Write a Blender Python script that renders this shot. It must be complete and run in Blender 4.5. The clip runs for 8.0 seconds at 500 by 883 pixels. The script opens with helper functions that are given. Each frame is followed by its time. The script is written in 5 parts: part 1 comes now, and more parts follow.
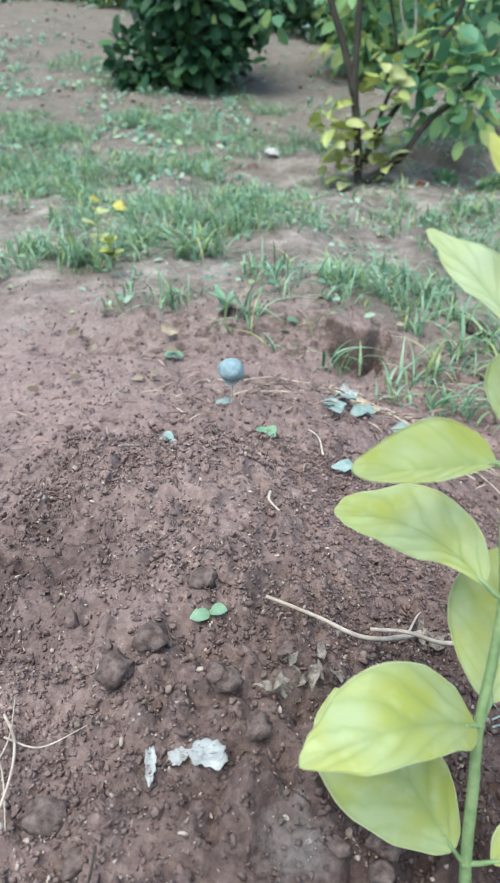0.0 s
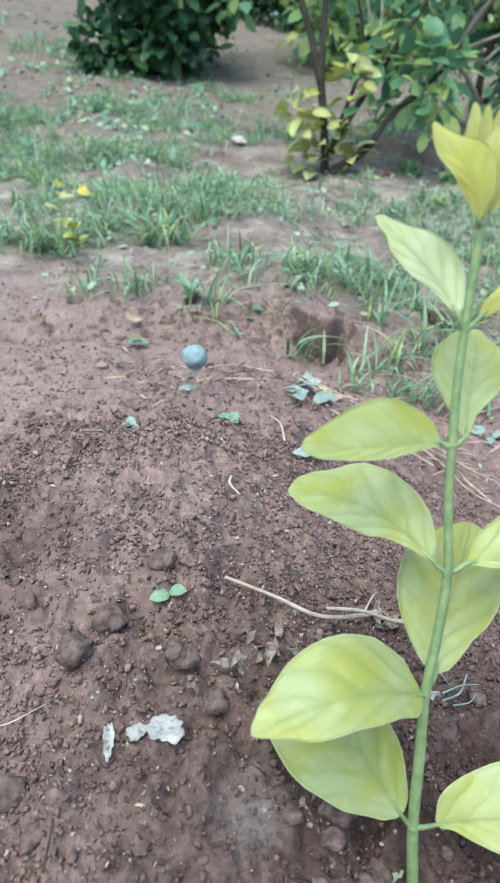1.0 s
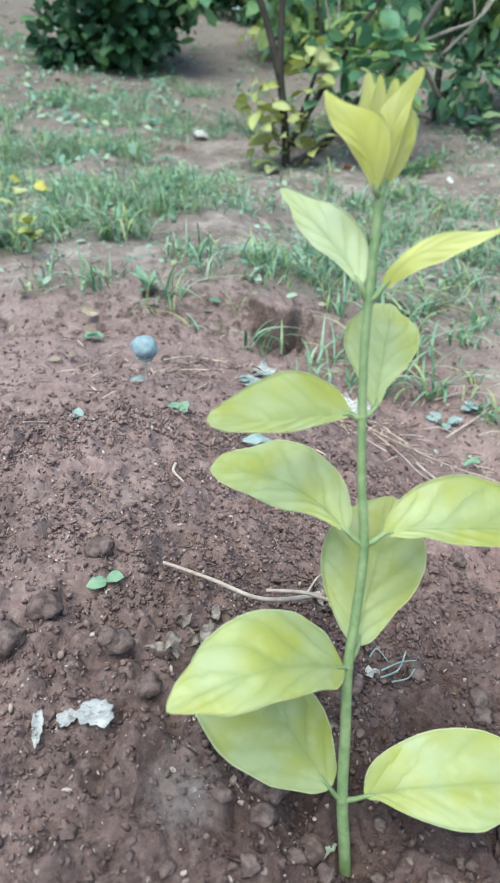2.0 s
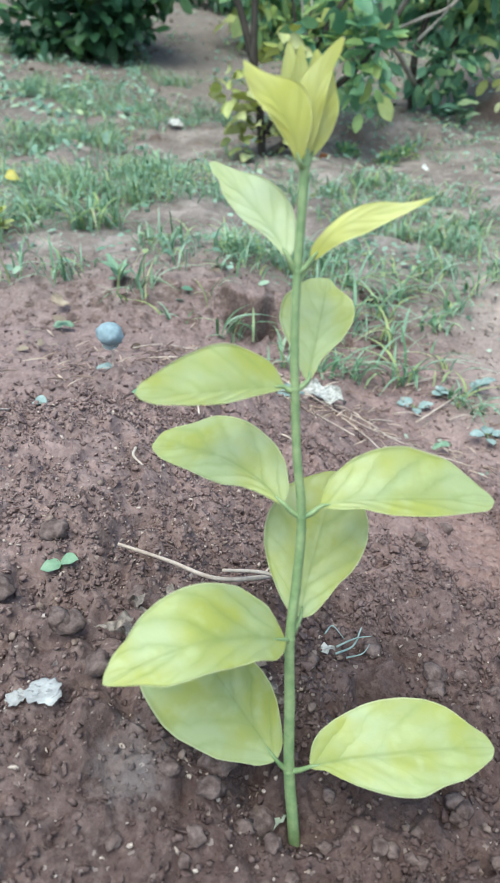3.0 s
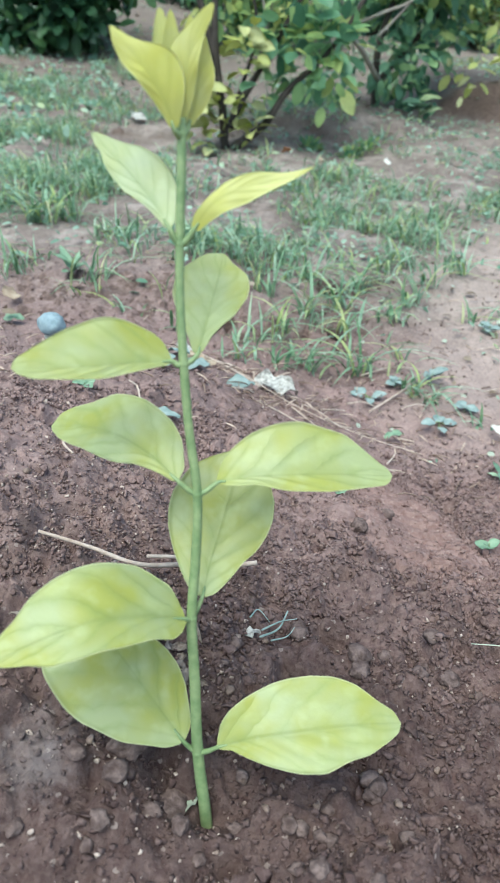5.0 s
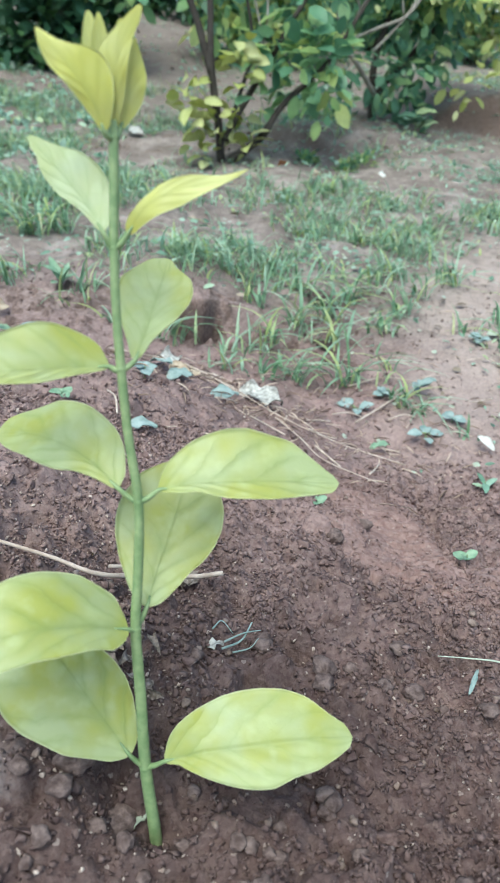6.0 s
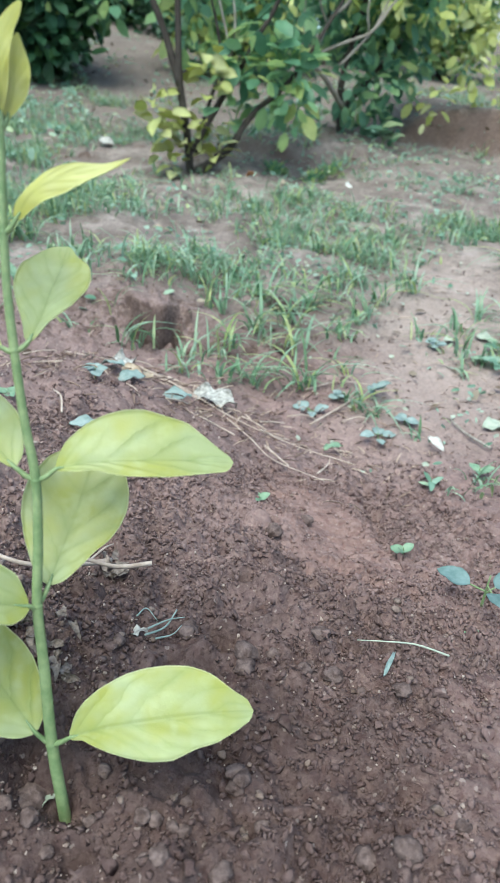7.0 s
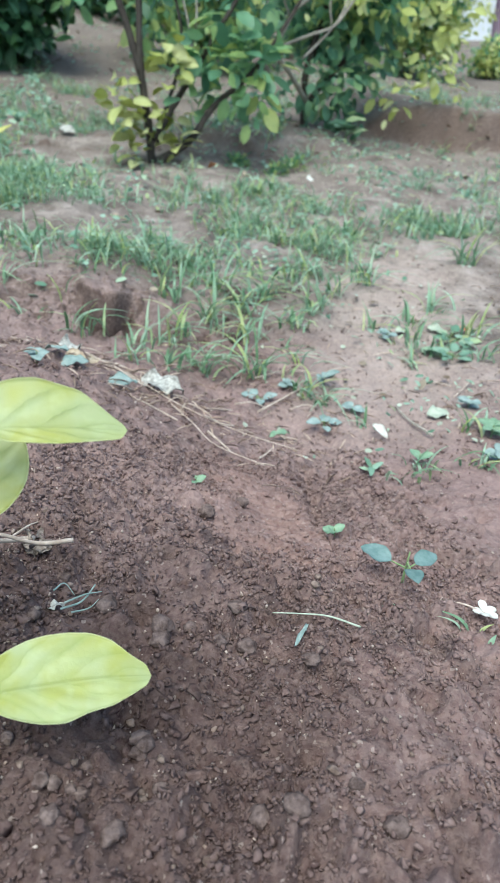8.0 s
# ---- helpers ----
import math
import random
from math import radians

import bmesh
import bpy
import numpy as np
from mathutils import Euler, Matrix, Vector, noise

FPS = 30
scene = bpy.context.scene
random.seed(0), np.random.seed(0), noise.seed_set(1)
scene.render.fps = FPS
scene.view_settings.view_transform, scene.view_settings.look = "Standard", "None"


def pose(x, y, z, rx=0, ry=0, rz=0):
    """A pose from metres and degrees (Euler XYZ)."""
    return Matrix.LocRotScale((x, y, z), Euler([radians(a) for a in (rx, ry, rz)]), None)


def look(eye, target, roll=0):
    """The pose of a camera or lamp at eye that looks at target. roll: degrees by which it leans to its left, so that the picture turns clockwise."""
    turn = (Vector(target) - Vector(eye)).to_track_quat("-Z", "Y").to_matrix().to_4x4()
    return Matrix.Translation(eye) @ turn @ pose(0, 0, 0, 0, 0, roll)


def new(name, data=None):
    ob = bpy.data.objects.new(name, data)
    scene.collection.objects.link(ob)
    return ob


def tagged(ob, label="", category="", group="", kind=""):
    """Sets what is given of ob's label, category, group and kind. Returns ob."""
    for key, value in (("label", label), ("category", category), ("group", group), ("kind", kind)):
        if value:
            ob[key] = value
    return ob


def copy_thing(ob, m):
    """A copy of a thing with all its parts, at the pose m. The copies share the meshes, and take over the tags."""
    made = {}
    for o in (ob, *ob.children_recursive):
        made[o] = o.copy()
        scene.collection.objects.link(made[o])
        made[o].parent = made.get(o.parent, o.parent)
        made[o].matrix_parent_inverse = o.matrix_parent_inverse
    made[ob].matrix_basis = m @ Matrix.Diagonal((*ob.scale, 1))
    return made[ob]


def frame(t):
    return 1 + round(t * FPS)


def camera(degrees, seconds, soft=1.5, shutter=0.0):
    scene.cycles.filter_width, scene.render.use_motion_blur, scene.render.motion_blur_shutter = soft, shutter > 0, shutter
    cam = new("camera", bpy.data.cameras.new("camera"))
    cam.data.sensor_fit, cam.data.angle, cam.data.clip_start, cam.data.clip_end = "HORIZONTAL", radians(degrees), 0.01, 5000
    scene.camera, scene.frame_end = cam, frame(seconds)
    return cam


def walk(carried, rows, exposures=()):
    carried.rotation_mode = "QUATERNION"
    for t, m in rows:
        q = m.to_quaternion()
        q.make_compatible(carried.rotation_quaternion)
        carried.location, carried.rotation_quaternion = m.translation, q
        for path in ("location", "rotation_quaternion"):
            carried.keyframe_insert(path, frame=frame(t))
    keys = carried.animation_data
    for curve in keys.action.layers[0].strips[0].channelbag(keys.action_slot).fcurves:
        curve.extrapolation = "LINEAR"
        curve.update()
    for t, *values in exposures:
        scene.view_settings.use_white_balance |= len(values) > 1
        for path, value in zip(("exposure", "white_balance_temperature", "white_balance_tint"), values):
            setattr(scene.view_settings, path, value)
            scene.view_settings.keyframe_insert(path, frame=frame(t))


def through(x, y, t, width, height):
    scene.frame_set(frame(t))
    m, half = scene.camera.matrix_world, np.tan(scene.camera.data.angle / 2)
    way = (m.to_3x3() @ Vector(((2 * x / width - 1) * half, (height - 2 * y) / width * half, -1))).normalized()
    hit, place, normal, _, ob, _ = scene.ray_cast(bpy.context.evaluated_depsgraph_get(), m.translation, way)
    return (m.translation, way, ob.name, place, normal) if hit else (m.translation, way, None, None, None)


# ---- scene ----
cam = camera(40.89, 8.0)
PATH = [
    (0, (-0.09201, -0.16518, 0.32154), (-0.09153, 0.7315, -0.12114), -0.19),
    (0.5, (-0.09254, -0.16973, 0.31902), (-0.07455, 0.72272, -0.13177), 0.28),
    (1, (-0.087, -0.17234, 0.32077), (-0.03879, 0.7166, -0.13472), 1.27),
    (1.5, (-0.07693, -0.1759, 0.31912), (-0.00562, 0.71064, -0.13801), 1.35),
    (2, (-0.06354, -0.17701, 0.31389), (0.02116, 0.70742, -0.14504), 0.97),
    (3.3, (-0.04071, -0.18442, 0.30759), (0.07533, 0.68703, -0.16898), 1.08),
    (3.5, (-0.03773, -0.1845, 0.30655), (0.0863, 0.68352, -0.17424), 1.33),
    (4, (-0.02833, -0.18439, 0.30234), (0.10299, 0.68657, -0.17115), 1.27),
    (4.5, (-0.02114, -0.18741, 0.30078), (0.11758, 0.68315, -0.17132), 1.33),
    (4.7, (-0.01811, -0.18853, 0.30073), (0.12257, 0.68088, -0.17292), 1.11),
    (6, (0.01048, -0.18986, 0.29717), (0.14626, 0.68969, -0.15885), 0.92),
    (6.5, (0.02684, -0.19956, 0.2912), (0.17583, 0.68124, -0.15825), 1.06),
    (7, (0.04214, -0.20967, 0.29127), (0.20756, 0.67266, -0.14933), 1.45),
    (7.5, (0.05492, -0.21706, 0.29132), (0.23909, 0.66048, -0.15142), 2.44),
    (8, (0.07255, -0.22649, 0.28513), (0.27927, 0.64451, -0.16055), 2.79),
]
walk(cam, [(t, look(eye, target, roll)) for t, eye, target, roll in PATH], [(0.0, 1.08, 6300.0, -4.0), (2.0, 1.06, 6300.0, -4.0), (6.0, 1.02, 6300.0, -4.0), (8.0, 1.00, 6300.0, -4.0)])
cam.data.dof.use_dof = True
cam.data.dof.focus_distance, cam.data.dof.aperture_fstop = 0.42, 20.0

# ---- light ----
scene.world = bpy.data.worlds.new("sky")
scene.world.use_nodes = True
wt = scene.world.node_tree
sky = wt.nodes.new("ShaderNodeTexSky")
sky.sky_type, sky.sun_disc = "NISHITA", False
sky.sun_elevation, sky.sun_rotation = radians(66), radians(211)
sky.air_density, sky.dust_density, sky.ozone_density = 1.0, 2.0, 2.0
wt.links.new(sky.outputs["Color"], wt.nodes["Background"].inputs["Color"])
wt.nodes["Background"].inputs["Strength"].default_value = 0.14

sun = new("sun", bpy.data.lights.new("sun", "SUN"))
sun.data.energy, sun.data.angle, sun.data.color = 2.0, radians(52), (1.0, 0.97, 0.93)
sun.matrix_world = look((-0.9, -1.1, 4.0), (0, 0.4, 0))


# ---- materials ----
class Graph:
    """A short way to write node materials."""

    def __init__(self, name):
        self.mat = bpy.data.materials.new(name)
        self.mat.use_nodes = True
        self.tree = self.mat.node_tree
        self.bsdf = self.tree.nodes["Principled BSDF"]
        self.out = self.tree.nodes["Material Output"]

    def node(self, kind, values=(), feature="", operation="", blend=""):
        n = self.tree.nodes.new(kind)
        if feature:
            n.feature = feature
        if operation:
            n.operation = operation
        if blend:
            n.data_type, n.blend_type = "RGBA", blend
        for key, value in dict(values).items():
            if isinstance(value, bpy.types.NodeSocket):
                self.tree.links.new(value, n.inputs[key])
            else:
                n.inputs[key].default_value = value
        return n

    def link(self, a, b):
        self.tree.links.new(a, b)

    def place(self):
        return self.node("ShaderNodeNewGeometry").outputs["Position"]

    def noise(self, scale, detail=4.0, rough=0.6, at=None, distort=0.0):
        return self.node("ShaderNodeTexNoise", {"Vector": at or self.place(), "Scale": scale, "Detail": detail, "Roughness": rough, "Distortion": distort}).outputs["Fac"]

    def ramp(self, fac, stops):
        n = self.node("ShaderNodeValToRGB", {"Fac": fac})
        while len(n.color_ramp.elements) < len(stops):
            n.color_ramp.elements.new(0.5)
        for e, (p, c) in zip(n.color_ramp.elements, stops):
            e.position, e.color = p, (*c, 1) if len(c) == 3 else c
        return n.outputs["Color"]

    def grey(self, fac, lo, hi):
        return self.node("ShaderNodeMapRange", {"Value": fac, "From Min": lo, "From Max": hi}).outputs["Result"]

    def math(self, op, a, b=0.0, c=0.0):
        return self.node("ShaderNodeMath", {0: a, 1: b, 2: c}, operation=op).outputs[0]

    def mix(self, fac, a, b, blend="MIX"):
        n = self.node("ShaderNodeMix", {0: fac}, blend=blend)
        for k, v in ((6, a), (7, b)):
            if isinstance(v, bpy.types.NodeSocket):
                self.link(v, n.inputs[k])
            else:
                n.inputs[k].default_value = (*v, 1)
        return n.outputs[2]

    def bump(self, height, distance, strength=1.0, normal=None):
        n = self.node("ShaderNodeBump", {"Height": height, "Distance": distance, "Strength": strength})
        if normal:
            self.link(normal, n.inputs["Normal"])
        return n.outputs["Normal"]

    def finish(self, colour, rough=0.8, normal=None, spec=0.3, through=0.0, glow=None):
        for key, value in (("Base Color", colour), ("Roughness", rough), ("Normal", normal), ("Specular IOR Level", spec)):
            if value is None:
                continue
            if isinstance(value, bpy.types.NodeSocket):
                self.link(value, self.bsdf.inputs[key])
            else:
                self.bsdf.inputs[key].default_value = (*value, 1) if isinstance(value, tuple) else value
        if through:
            tr = self.node("ShaderNodeBsdfTranslucent", {"Color": glow or colour})
            m = self.node("ShaderNodeMixShader", {0: through, 1: self.bsdf.outputs[0], 2: tr.outputs[0]})
            self.link(m.outputs[0], self.out.inputs["Surface"])
        return self.mat


def jagged(g):
    """Places shaken by fine noise, for ragged outlines."""
    shake = g.node("ShaderNodeTexNoise", {"Vector": g.place(), "Scale": 420.0, "Detail": 3.0}).outputs["Color"]
    shake = g.node("ShaderNodeVectorMath", {0: shake, 1: (0.5, 0.5, 0.5)}, operation="SUBTRACT").outputs[0]
    shake = g.node("ShaderNodeVectorMath", {0: shake, "Scale": 0.004}, operation="SCALE").outputs[0]
    return g.node("ShaderNodeVectorMath", {0: g.place(), 1: shake}, operation="ADD").outputs[0]


def damp_and_shade(g, at):
    """One near the sapling, damp from watering with the plant's shade painted in; none where it has dried."""
    far = g.node("ShaderNodeVectorMath", {0: at, 1: (0.03, -0.03, 0.0)}, operation="DISTANCE").outputs["Value"]
    far = g.math("ADD", far, g.math("MULTIPLY", g.math("SUBTRACT", g.noise(16.0, 4.0, 0.6, at), 0.5), 0.22))
    # second patch, to the left: the hollow's shade and damp put into the colour
    side = g.node("ShaderNodeVectorMath", {0: at, 1: (-0.245, 0.17, 0.05)}, operation="DISTANCE").outputs["Value"]
    side = g.math("ADD", side, g.math("MULTIPLY", g.math("SUBTRACT", g.noise(22.0, 4.0, 0.6, at), 0.5), 0.10))
    return g.math("MAXIMUM", g.math("SUBTRACT", 1.0, g.grey(far, 0.07, 0.31)), g.math("SUBTRACT", 0.85, g.grey(side, 0.03, 0.14)))


# far dust and trodden path are paler than the dug earth by the sapling
def ground_material(name, loose=False):
    g = Graph(name)
    at = g.place()
    xyz = g.node("ShaderNodeSeparateXYZ", {0: at}).outputs
    big = g.noise(4.0, 3.0, 0.55, at)
    mid = g.noise(40.0, 5.0, 0.65, at)
    fine = g.noise(280.0, 4.0, 0.7, at)
    blend = g.math("ADD", g.math("MULTIPLY", big, 0.45), g.math("MULTIPLY", mid, 0.55))
    earth = g.ramp(blend, [(0.38, (0.054, 0.035, 0.034)), (0.5, (0.151, 0.099, 0.095)), (0.62, (0.300, 0.215, 0.206))])
    red = g.ramp(blend, [(0.38, (0.060, 0.033, 0.031)), (0.5, (0.144, 0.081, 0.077)), (0.62, (0.268, 0.176, 0.167))])
    dust = g.ramp(g.noise(11.0, 6.0, 0.7, at), [(0.36, (0.085, 0.070, 0.063)), (0.5, (0.205, 0.175, 0.159)), (0.64, (0.39, 0.342, 0.318))])
    right = g.grey(g.math("ADD", xyz[0], g.math("MULTIPLY", big, 0.3)), 0.05, 0.5)
    col = g.mix(right, earth, red)
    spot = g.node("ShaderNodeMapping", {"Vector": at, "Location": (-2.75, -1.52, 0), "Rotation": (0, 0, 0), "Scale": (13.0, 5.2, 0)}).outputs[0]
    spot = g.node("ShaderNodeVectorMath", {0: spot}, operation="LENGTH").outputs["Value"]
    spot = g.math("SUBTRACT", 1.0, g.grey(g.math("ADD", spot, g.math("MULTIPLY", mid, 0.5)), 0.75, 1.15))
    # dark round the sapling: damp earth plus painted shade from its leaves
    damp_shade = damp_and_shade(g, at)
    col = g.mix(g.math("MULTIPLY", g.math("SUBTRACT", 1.0, damp_shade), 0.34), col, (0.355, 0.248, 0.238))
    col = g.mix(g.math("MULTIPLY", damp_shade, 0.86), col, (0.056, 0.034, 0.032))
    trod = g.math("MULTIPLY", g.math("MAXIMUM", g.math("SUBTRACT", xyz[0], 0.25), 0.0), 0.9)
    col = g.mix(g.math("MULTIPLY", spot, 0.72), col, (0.235, 0.140, 0.124))
    far = g.grey(g.math("ADD", g.math("ADD", xyz[1], trod), g.math("MULTIPLY", mid, 0.5)), 1.05, 1.5)
    col = g.mix(far, col, dust)
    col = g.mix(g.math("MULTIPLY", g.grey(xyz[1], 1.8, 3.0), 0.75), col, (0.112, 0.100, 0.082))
    # the trodden way, dusty and pale, runs up beside the grass
    way = g.math("SUBTRACT", g.math("SUBTRACT", xyz[0], 0.235), g.math("MULTIPLY", xyz[1], 0.41))
    way = g.math("ADD", g.math("ABSOLUTE", way), g.math("MULTIPLY", g.math("SUBTRACT", g.noise(9.0, 4.0, 0.6, at), 0.5), 0.3))
    way = g.math("MULTIPLY", g.math("SUBTRACT", 1.0, g.grey(way, 0.08, 0.22)), g.math("MULTIPLY", g.grey(xyz[1], 0.40, 0.62), g.math("SUBTRACT", 1.0, g.grey(xyz[1], 1.2, 1.5))))
    col = g.mix(g.math("MULTIPLY", way, 0.62), col, (0.43, 0.345, 0.310))
    # pale tones are held back where damp and painted shade darken the earth
    dry = g.math("SUBTRACT", 1.0, g.math("MULTIPLY", damp_shade, 0.6))
    col = g.mix(g.math("MULTIPLY", g.math("MULTIPLY", g.grey(fine, 0.42, 0.72), 0.45), dry), col, (0.34, 0.265, 0.240))
    fleck = g.math("MULTIPLY", g.grey(g.noise(33.0, 4.0, 0.75, at), 0.54, 0.66), far)
    col = g.mix(g.math("MULTIPLY", fleck, 0.6), col, (0.10, 0.08, 0.058))
    ash = g.node("ShaderNodeVectorMath", {0: at, 1: (-0.071, 0.020, 0.034)}, operation="DISTANCE").outputs["Value"]
    ash = g.math("SUBTRACT", 1.0, g.grey(g.math("ADD", ash, g.math("MULTIPLY", g.noise(90.0, 4.0, 0.7, at), 0.05)), 0.026, 0.05))
    col = g.mix(g.math("MULTIPLY", ash, 0.28), col, (0.36, 0.35, 0.36))
    cell = g.node("ShaderNodeTexVoronoi", {"Vector": jagged(g), "Scale": 210.0}, feature="F1")
    grain = g.math("LESS_THAN", cell.outputs["Distance"], 0.25)
    pick = g.math("GREATER_THAN", g.node("ShaderNodeSeparateColor", {0: cell.outputs["Color"]}).outputs[0], 0.84)
    col = g.mix(g.math("MULTIPLY", g.math("MULTIPLY", grain, pick), 0.4), col, (0.45, 0.38, 0.34))
    # steep faces darker: subsoil on the bank, the dug hole's shade put into colour
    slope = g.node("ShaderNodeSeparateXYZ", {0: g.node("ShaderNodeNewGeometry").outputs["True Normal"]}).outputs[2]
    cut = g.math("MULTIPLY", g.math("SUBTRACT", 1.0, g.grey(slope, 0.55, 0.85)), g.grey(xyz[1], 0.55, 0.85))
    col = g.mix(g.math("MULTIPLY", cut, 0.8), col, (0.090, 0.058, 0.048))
    # each crumb has its own tone, from damp to dusty
    grit = g.node("ShaderNodeTexVoronoi", {"Vector": jagged(g), "Scale": 260.0}, feature="F1")
    tone = g.node("ShaderNodeSeparateColor", {0: grit.outputs["Color"]}).outputs[1]
    col = g.mix(g.math("MULTIPLY", dry, 0.22), col, g.mix(tone, (0.045, 0.030, 0.026), (0.40, 0.31, 0.27)), "MIX")
    if loose:
        isl = g.node("ShaderNodeNewGeometry").outputs["Random Per Island"]
        isl = g.math("ADD", g.math("MULTIPLY", isl, 0.7), g.math("MULTIPLY", g.node("ShaderNodeObjectInfo").outputs["Random"], 0.3))
        col = g.mix(g.math("MULTIPLY", dry, 0.28), col, g.ramp(isl, [(0.0, (0.064, 0.041, 0.040)), (0.5, (0.160, 0.107, 0.102)), (1.0, (0.38, 0.285, 0.268))]))
    n = None if loose else g.bump(g.noise(14.0, 2.0, 0.5, at), 0.010, 0.5)
    if not loose:
        n = g.bump(g.noise(170.0, 5.0, 0.75, at), 0.0022, 0.7, n)
    n = g.bump(fine, 0.0013, 0.8, n)
    n = g.bump(g.noise(900.0, 3.0, 0.7, at), 0.0004, 0.7, n)
    return g.finish(col, 0.95, n, 0.12)


def blade_material(name, stops, through=0.35, rough=0.5, scale=1.0):
    """Foliage of many small pieces: each piece takes its own colour."""
    g = Graph(name)
    isl = g.node("ShaderNodeNewGeometry").outputs["Random Per Island"]
    isl = g.math("FRACT", g.math("ADD", isl, g.node("ShaderNodeObjectInfo").outputs["Random"]))
    col = g.ramp(isl, stops)
    spot = g.noise(45.0 * scale, 3.0, 0.6)
    col = g.mix(g.math("MULTIPLY", g.grey(spot, 0.4, 0.75), 0.4), col, tuple(v * 0.55 for v in stops[0][1]))
    return g.finish(col, rough, g.bump(g.noise(90.0 * scale), 0.002, 0.3), 0.4, through)


def sapling_leaf_material(name, pale, green, yellow, marked=1.0):
    g = Graph(name)
    uv = g.node("ShaderNodeSeparateXYZ", {0: g.node("ShaderNodeTexCoord").outputs["UV"]}).outputs
    across = g.math("ABSOLUTE", g.math("SUBTRACT", uv[1], 0.5))
    wob = g.math("MULTIPLY", g.noise(60.0, 3.0, 0.6), 1.1)
    phase = g.math("FRACT", g.math("ADD", g.math("SUBTRACT", g.math("MULTIPLY", uv[0], 5.0), g.math("MULTIPLY", across, 3.4)), wob))
    side = g.math("ABSOLUTE", g.math("SUBTRACT", phase, 0.5))
    vein = g.math("SUBTRACT", 1.0, g.grey(side, 0.0, 0.09))
    broad = g.math("SUBTRACT", 1.0, g.grey(side, 0.0, 0.24))
    rib = g.math("SUBTRACT", 1.0, g.grey(across, 0.002, 0.03))
    ribside = g.math("SUBTRACT", 1.0, g.grey(across, 0.01, 0.12))
    cloud = g.noise(52.0, 2.0, 0.5)
    net = g.node("ShaderNodeTexVoronoi", {"Vector": g.place(), "Scale": 420.0}, feature="DISTANCE_TO_EDGE").outputs["Distance"]
    col = g.mix(g.grey(cloud, 0.36, 0.64), pale, yellow)
    col = g.mix(g.math("MULTIPLY", g.math("MULTIPLY", broad, g.grey(g.noise(70.0), 0.35, 0.65)), 0.66 * marked), col, green)
    col = g.mix(g.math("MULTIPLY", g.math("MULTIPLY", ribside, g.math("SUBTRACT", 1.0, g.math("MULTIPLY", uv[0], 0.8))), 0.55), col, tuple(0.85 * v for v in green))
    cell = g.grey(g.noise(115.0, 2.0, 0.5), 0.5, 0.66)
    col = g.mix(g.math("MULTIPLY", g.math("MULTIPLY", cell, g.math("SUBTRACT", 1.0, broad)), 0.55 * marked), col, tuple(min(0.8, 1.22 * v) for v in pale))
    col = g.mix(g.math("MULTIPLY", vein, 0.04 * marked), col, green)
    col = g.mix(g.math("MULTIPLY", rib, 0.14), col, tuple(0.75 * v for v in green))
    h = g.math("ADD", g.math("MULTIPLY", vein, -0.3), g.math("ADD", g.math("MULTIPLY", rib, -1.0), g.math("MULTIPLY", g.grey(net, 0.0, 0.12), 0.12)))
    h = g.math("SUBTRACT", h, g.math("MULTIPLY", broad, 0.5))
    edge = g.grey(across, 0.482, 0.494)
    col = g.mix(g.math("MULTIPLY", edge, 0.75), col, (0.74, 0.77, 0.46))
    return g.finish(col, 0.40, g.bump(h, 0.0007 * marked, 0.35), 0.5, 0.38, g.mix(0.5, col, tuple(min(0.85, 1.35 * v) for v in yellow)))


def plain_material(name, a, b, scale, rough=0.7, through=0.0, relief=0.001, spec=0.3):
    g = Graph(name)
    f = g.noise(scale, 5.0, 0.65)
    col = g.mix(g.grey(f, 0.35, 0.65), a, b)
    return g.finish(col, rough, g.bump(f, relief, 0.7), spec, through)


def bark_material(name, a, b):
    g = Graph(name)
    at = g.node("ShaderNodeMapping", {"Vector": g.place(), "Scale": (1, 1, 0.25)}).outputs[0]
    f = g.noise(90.0, 6.0, 0.7, at)
    col = g.mix(g.grey(f, 0.35, 0.65), a, b)
    col = g.mix(g.math("MULTIPLY", g.grey(g.noise(14.0), 0.5, 0.7), 0.5), col, tuple(1.25 * v for v in b))
    return g.finish(col, 0.85, g.bump(f, 0.003, 0.9), 0.2)


def flake_material():
    """Chalky white, pitted with dark grey."""
    g = Graph("weathered_white_flake")
    col = g.mix(g.grey(g.noise(120.0, 4.0, 0.6), 0.35, 0.65), (0.25, 0.247, 0.243), (0.47, 0.467, 0.455))
    pit = g.grey(g.noise(420.0, 3.0, 0.6), 0.56, 0.66)
    col = g.mix(g.math("MULTIPLY", pit, 0.6), col, (0.17, 0.165, 0.165))
    return g.finish(col, 0.8, g.bump(pit, -0.0006, 0.7), 0.25)


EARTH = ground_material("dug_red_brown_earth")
CRUMB = ground_material("loose_earth_crumbs", True)
CRUST = plain_material("grey_brown_crust", (0.11, 0.085, 0.07), (0.34, 0.285, 0.245), 260.0, 0.9, 0.0, 0.003)
GRIT = plain_material("pale_grit", (0.27, 0.21, 0.18), (0.48, 0.40, 0.35), 150.0, 0.85, 0, 0.001)
CLOD = plain_material("hard_earth_clod", (0.066, 0.045, 0.041), (0.190, 0.142, 0.130), 190.0, 0.93, 0, 0.0022, 0.12)
STONE = plain_material("dusty_pebble", (0.10, 0.068, 0.055), (0.27, 0.205, 0.175), 120.0, 0.85, 0, 0.002)
LEAF_OLD = sapling_leaf_material("yellow_green_leaf", (0.430, 0.492, 0.250), (0.283, 0.366, 0.120), (0.405, 0.432, 0.105), 0.75)
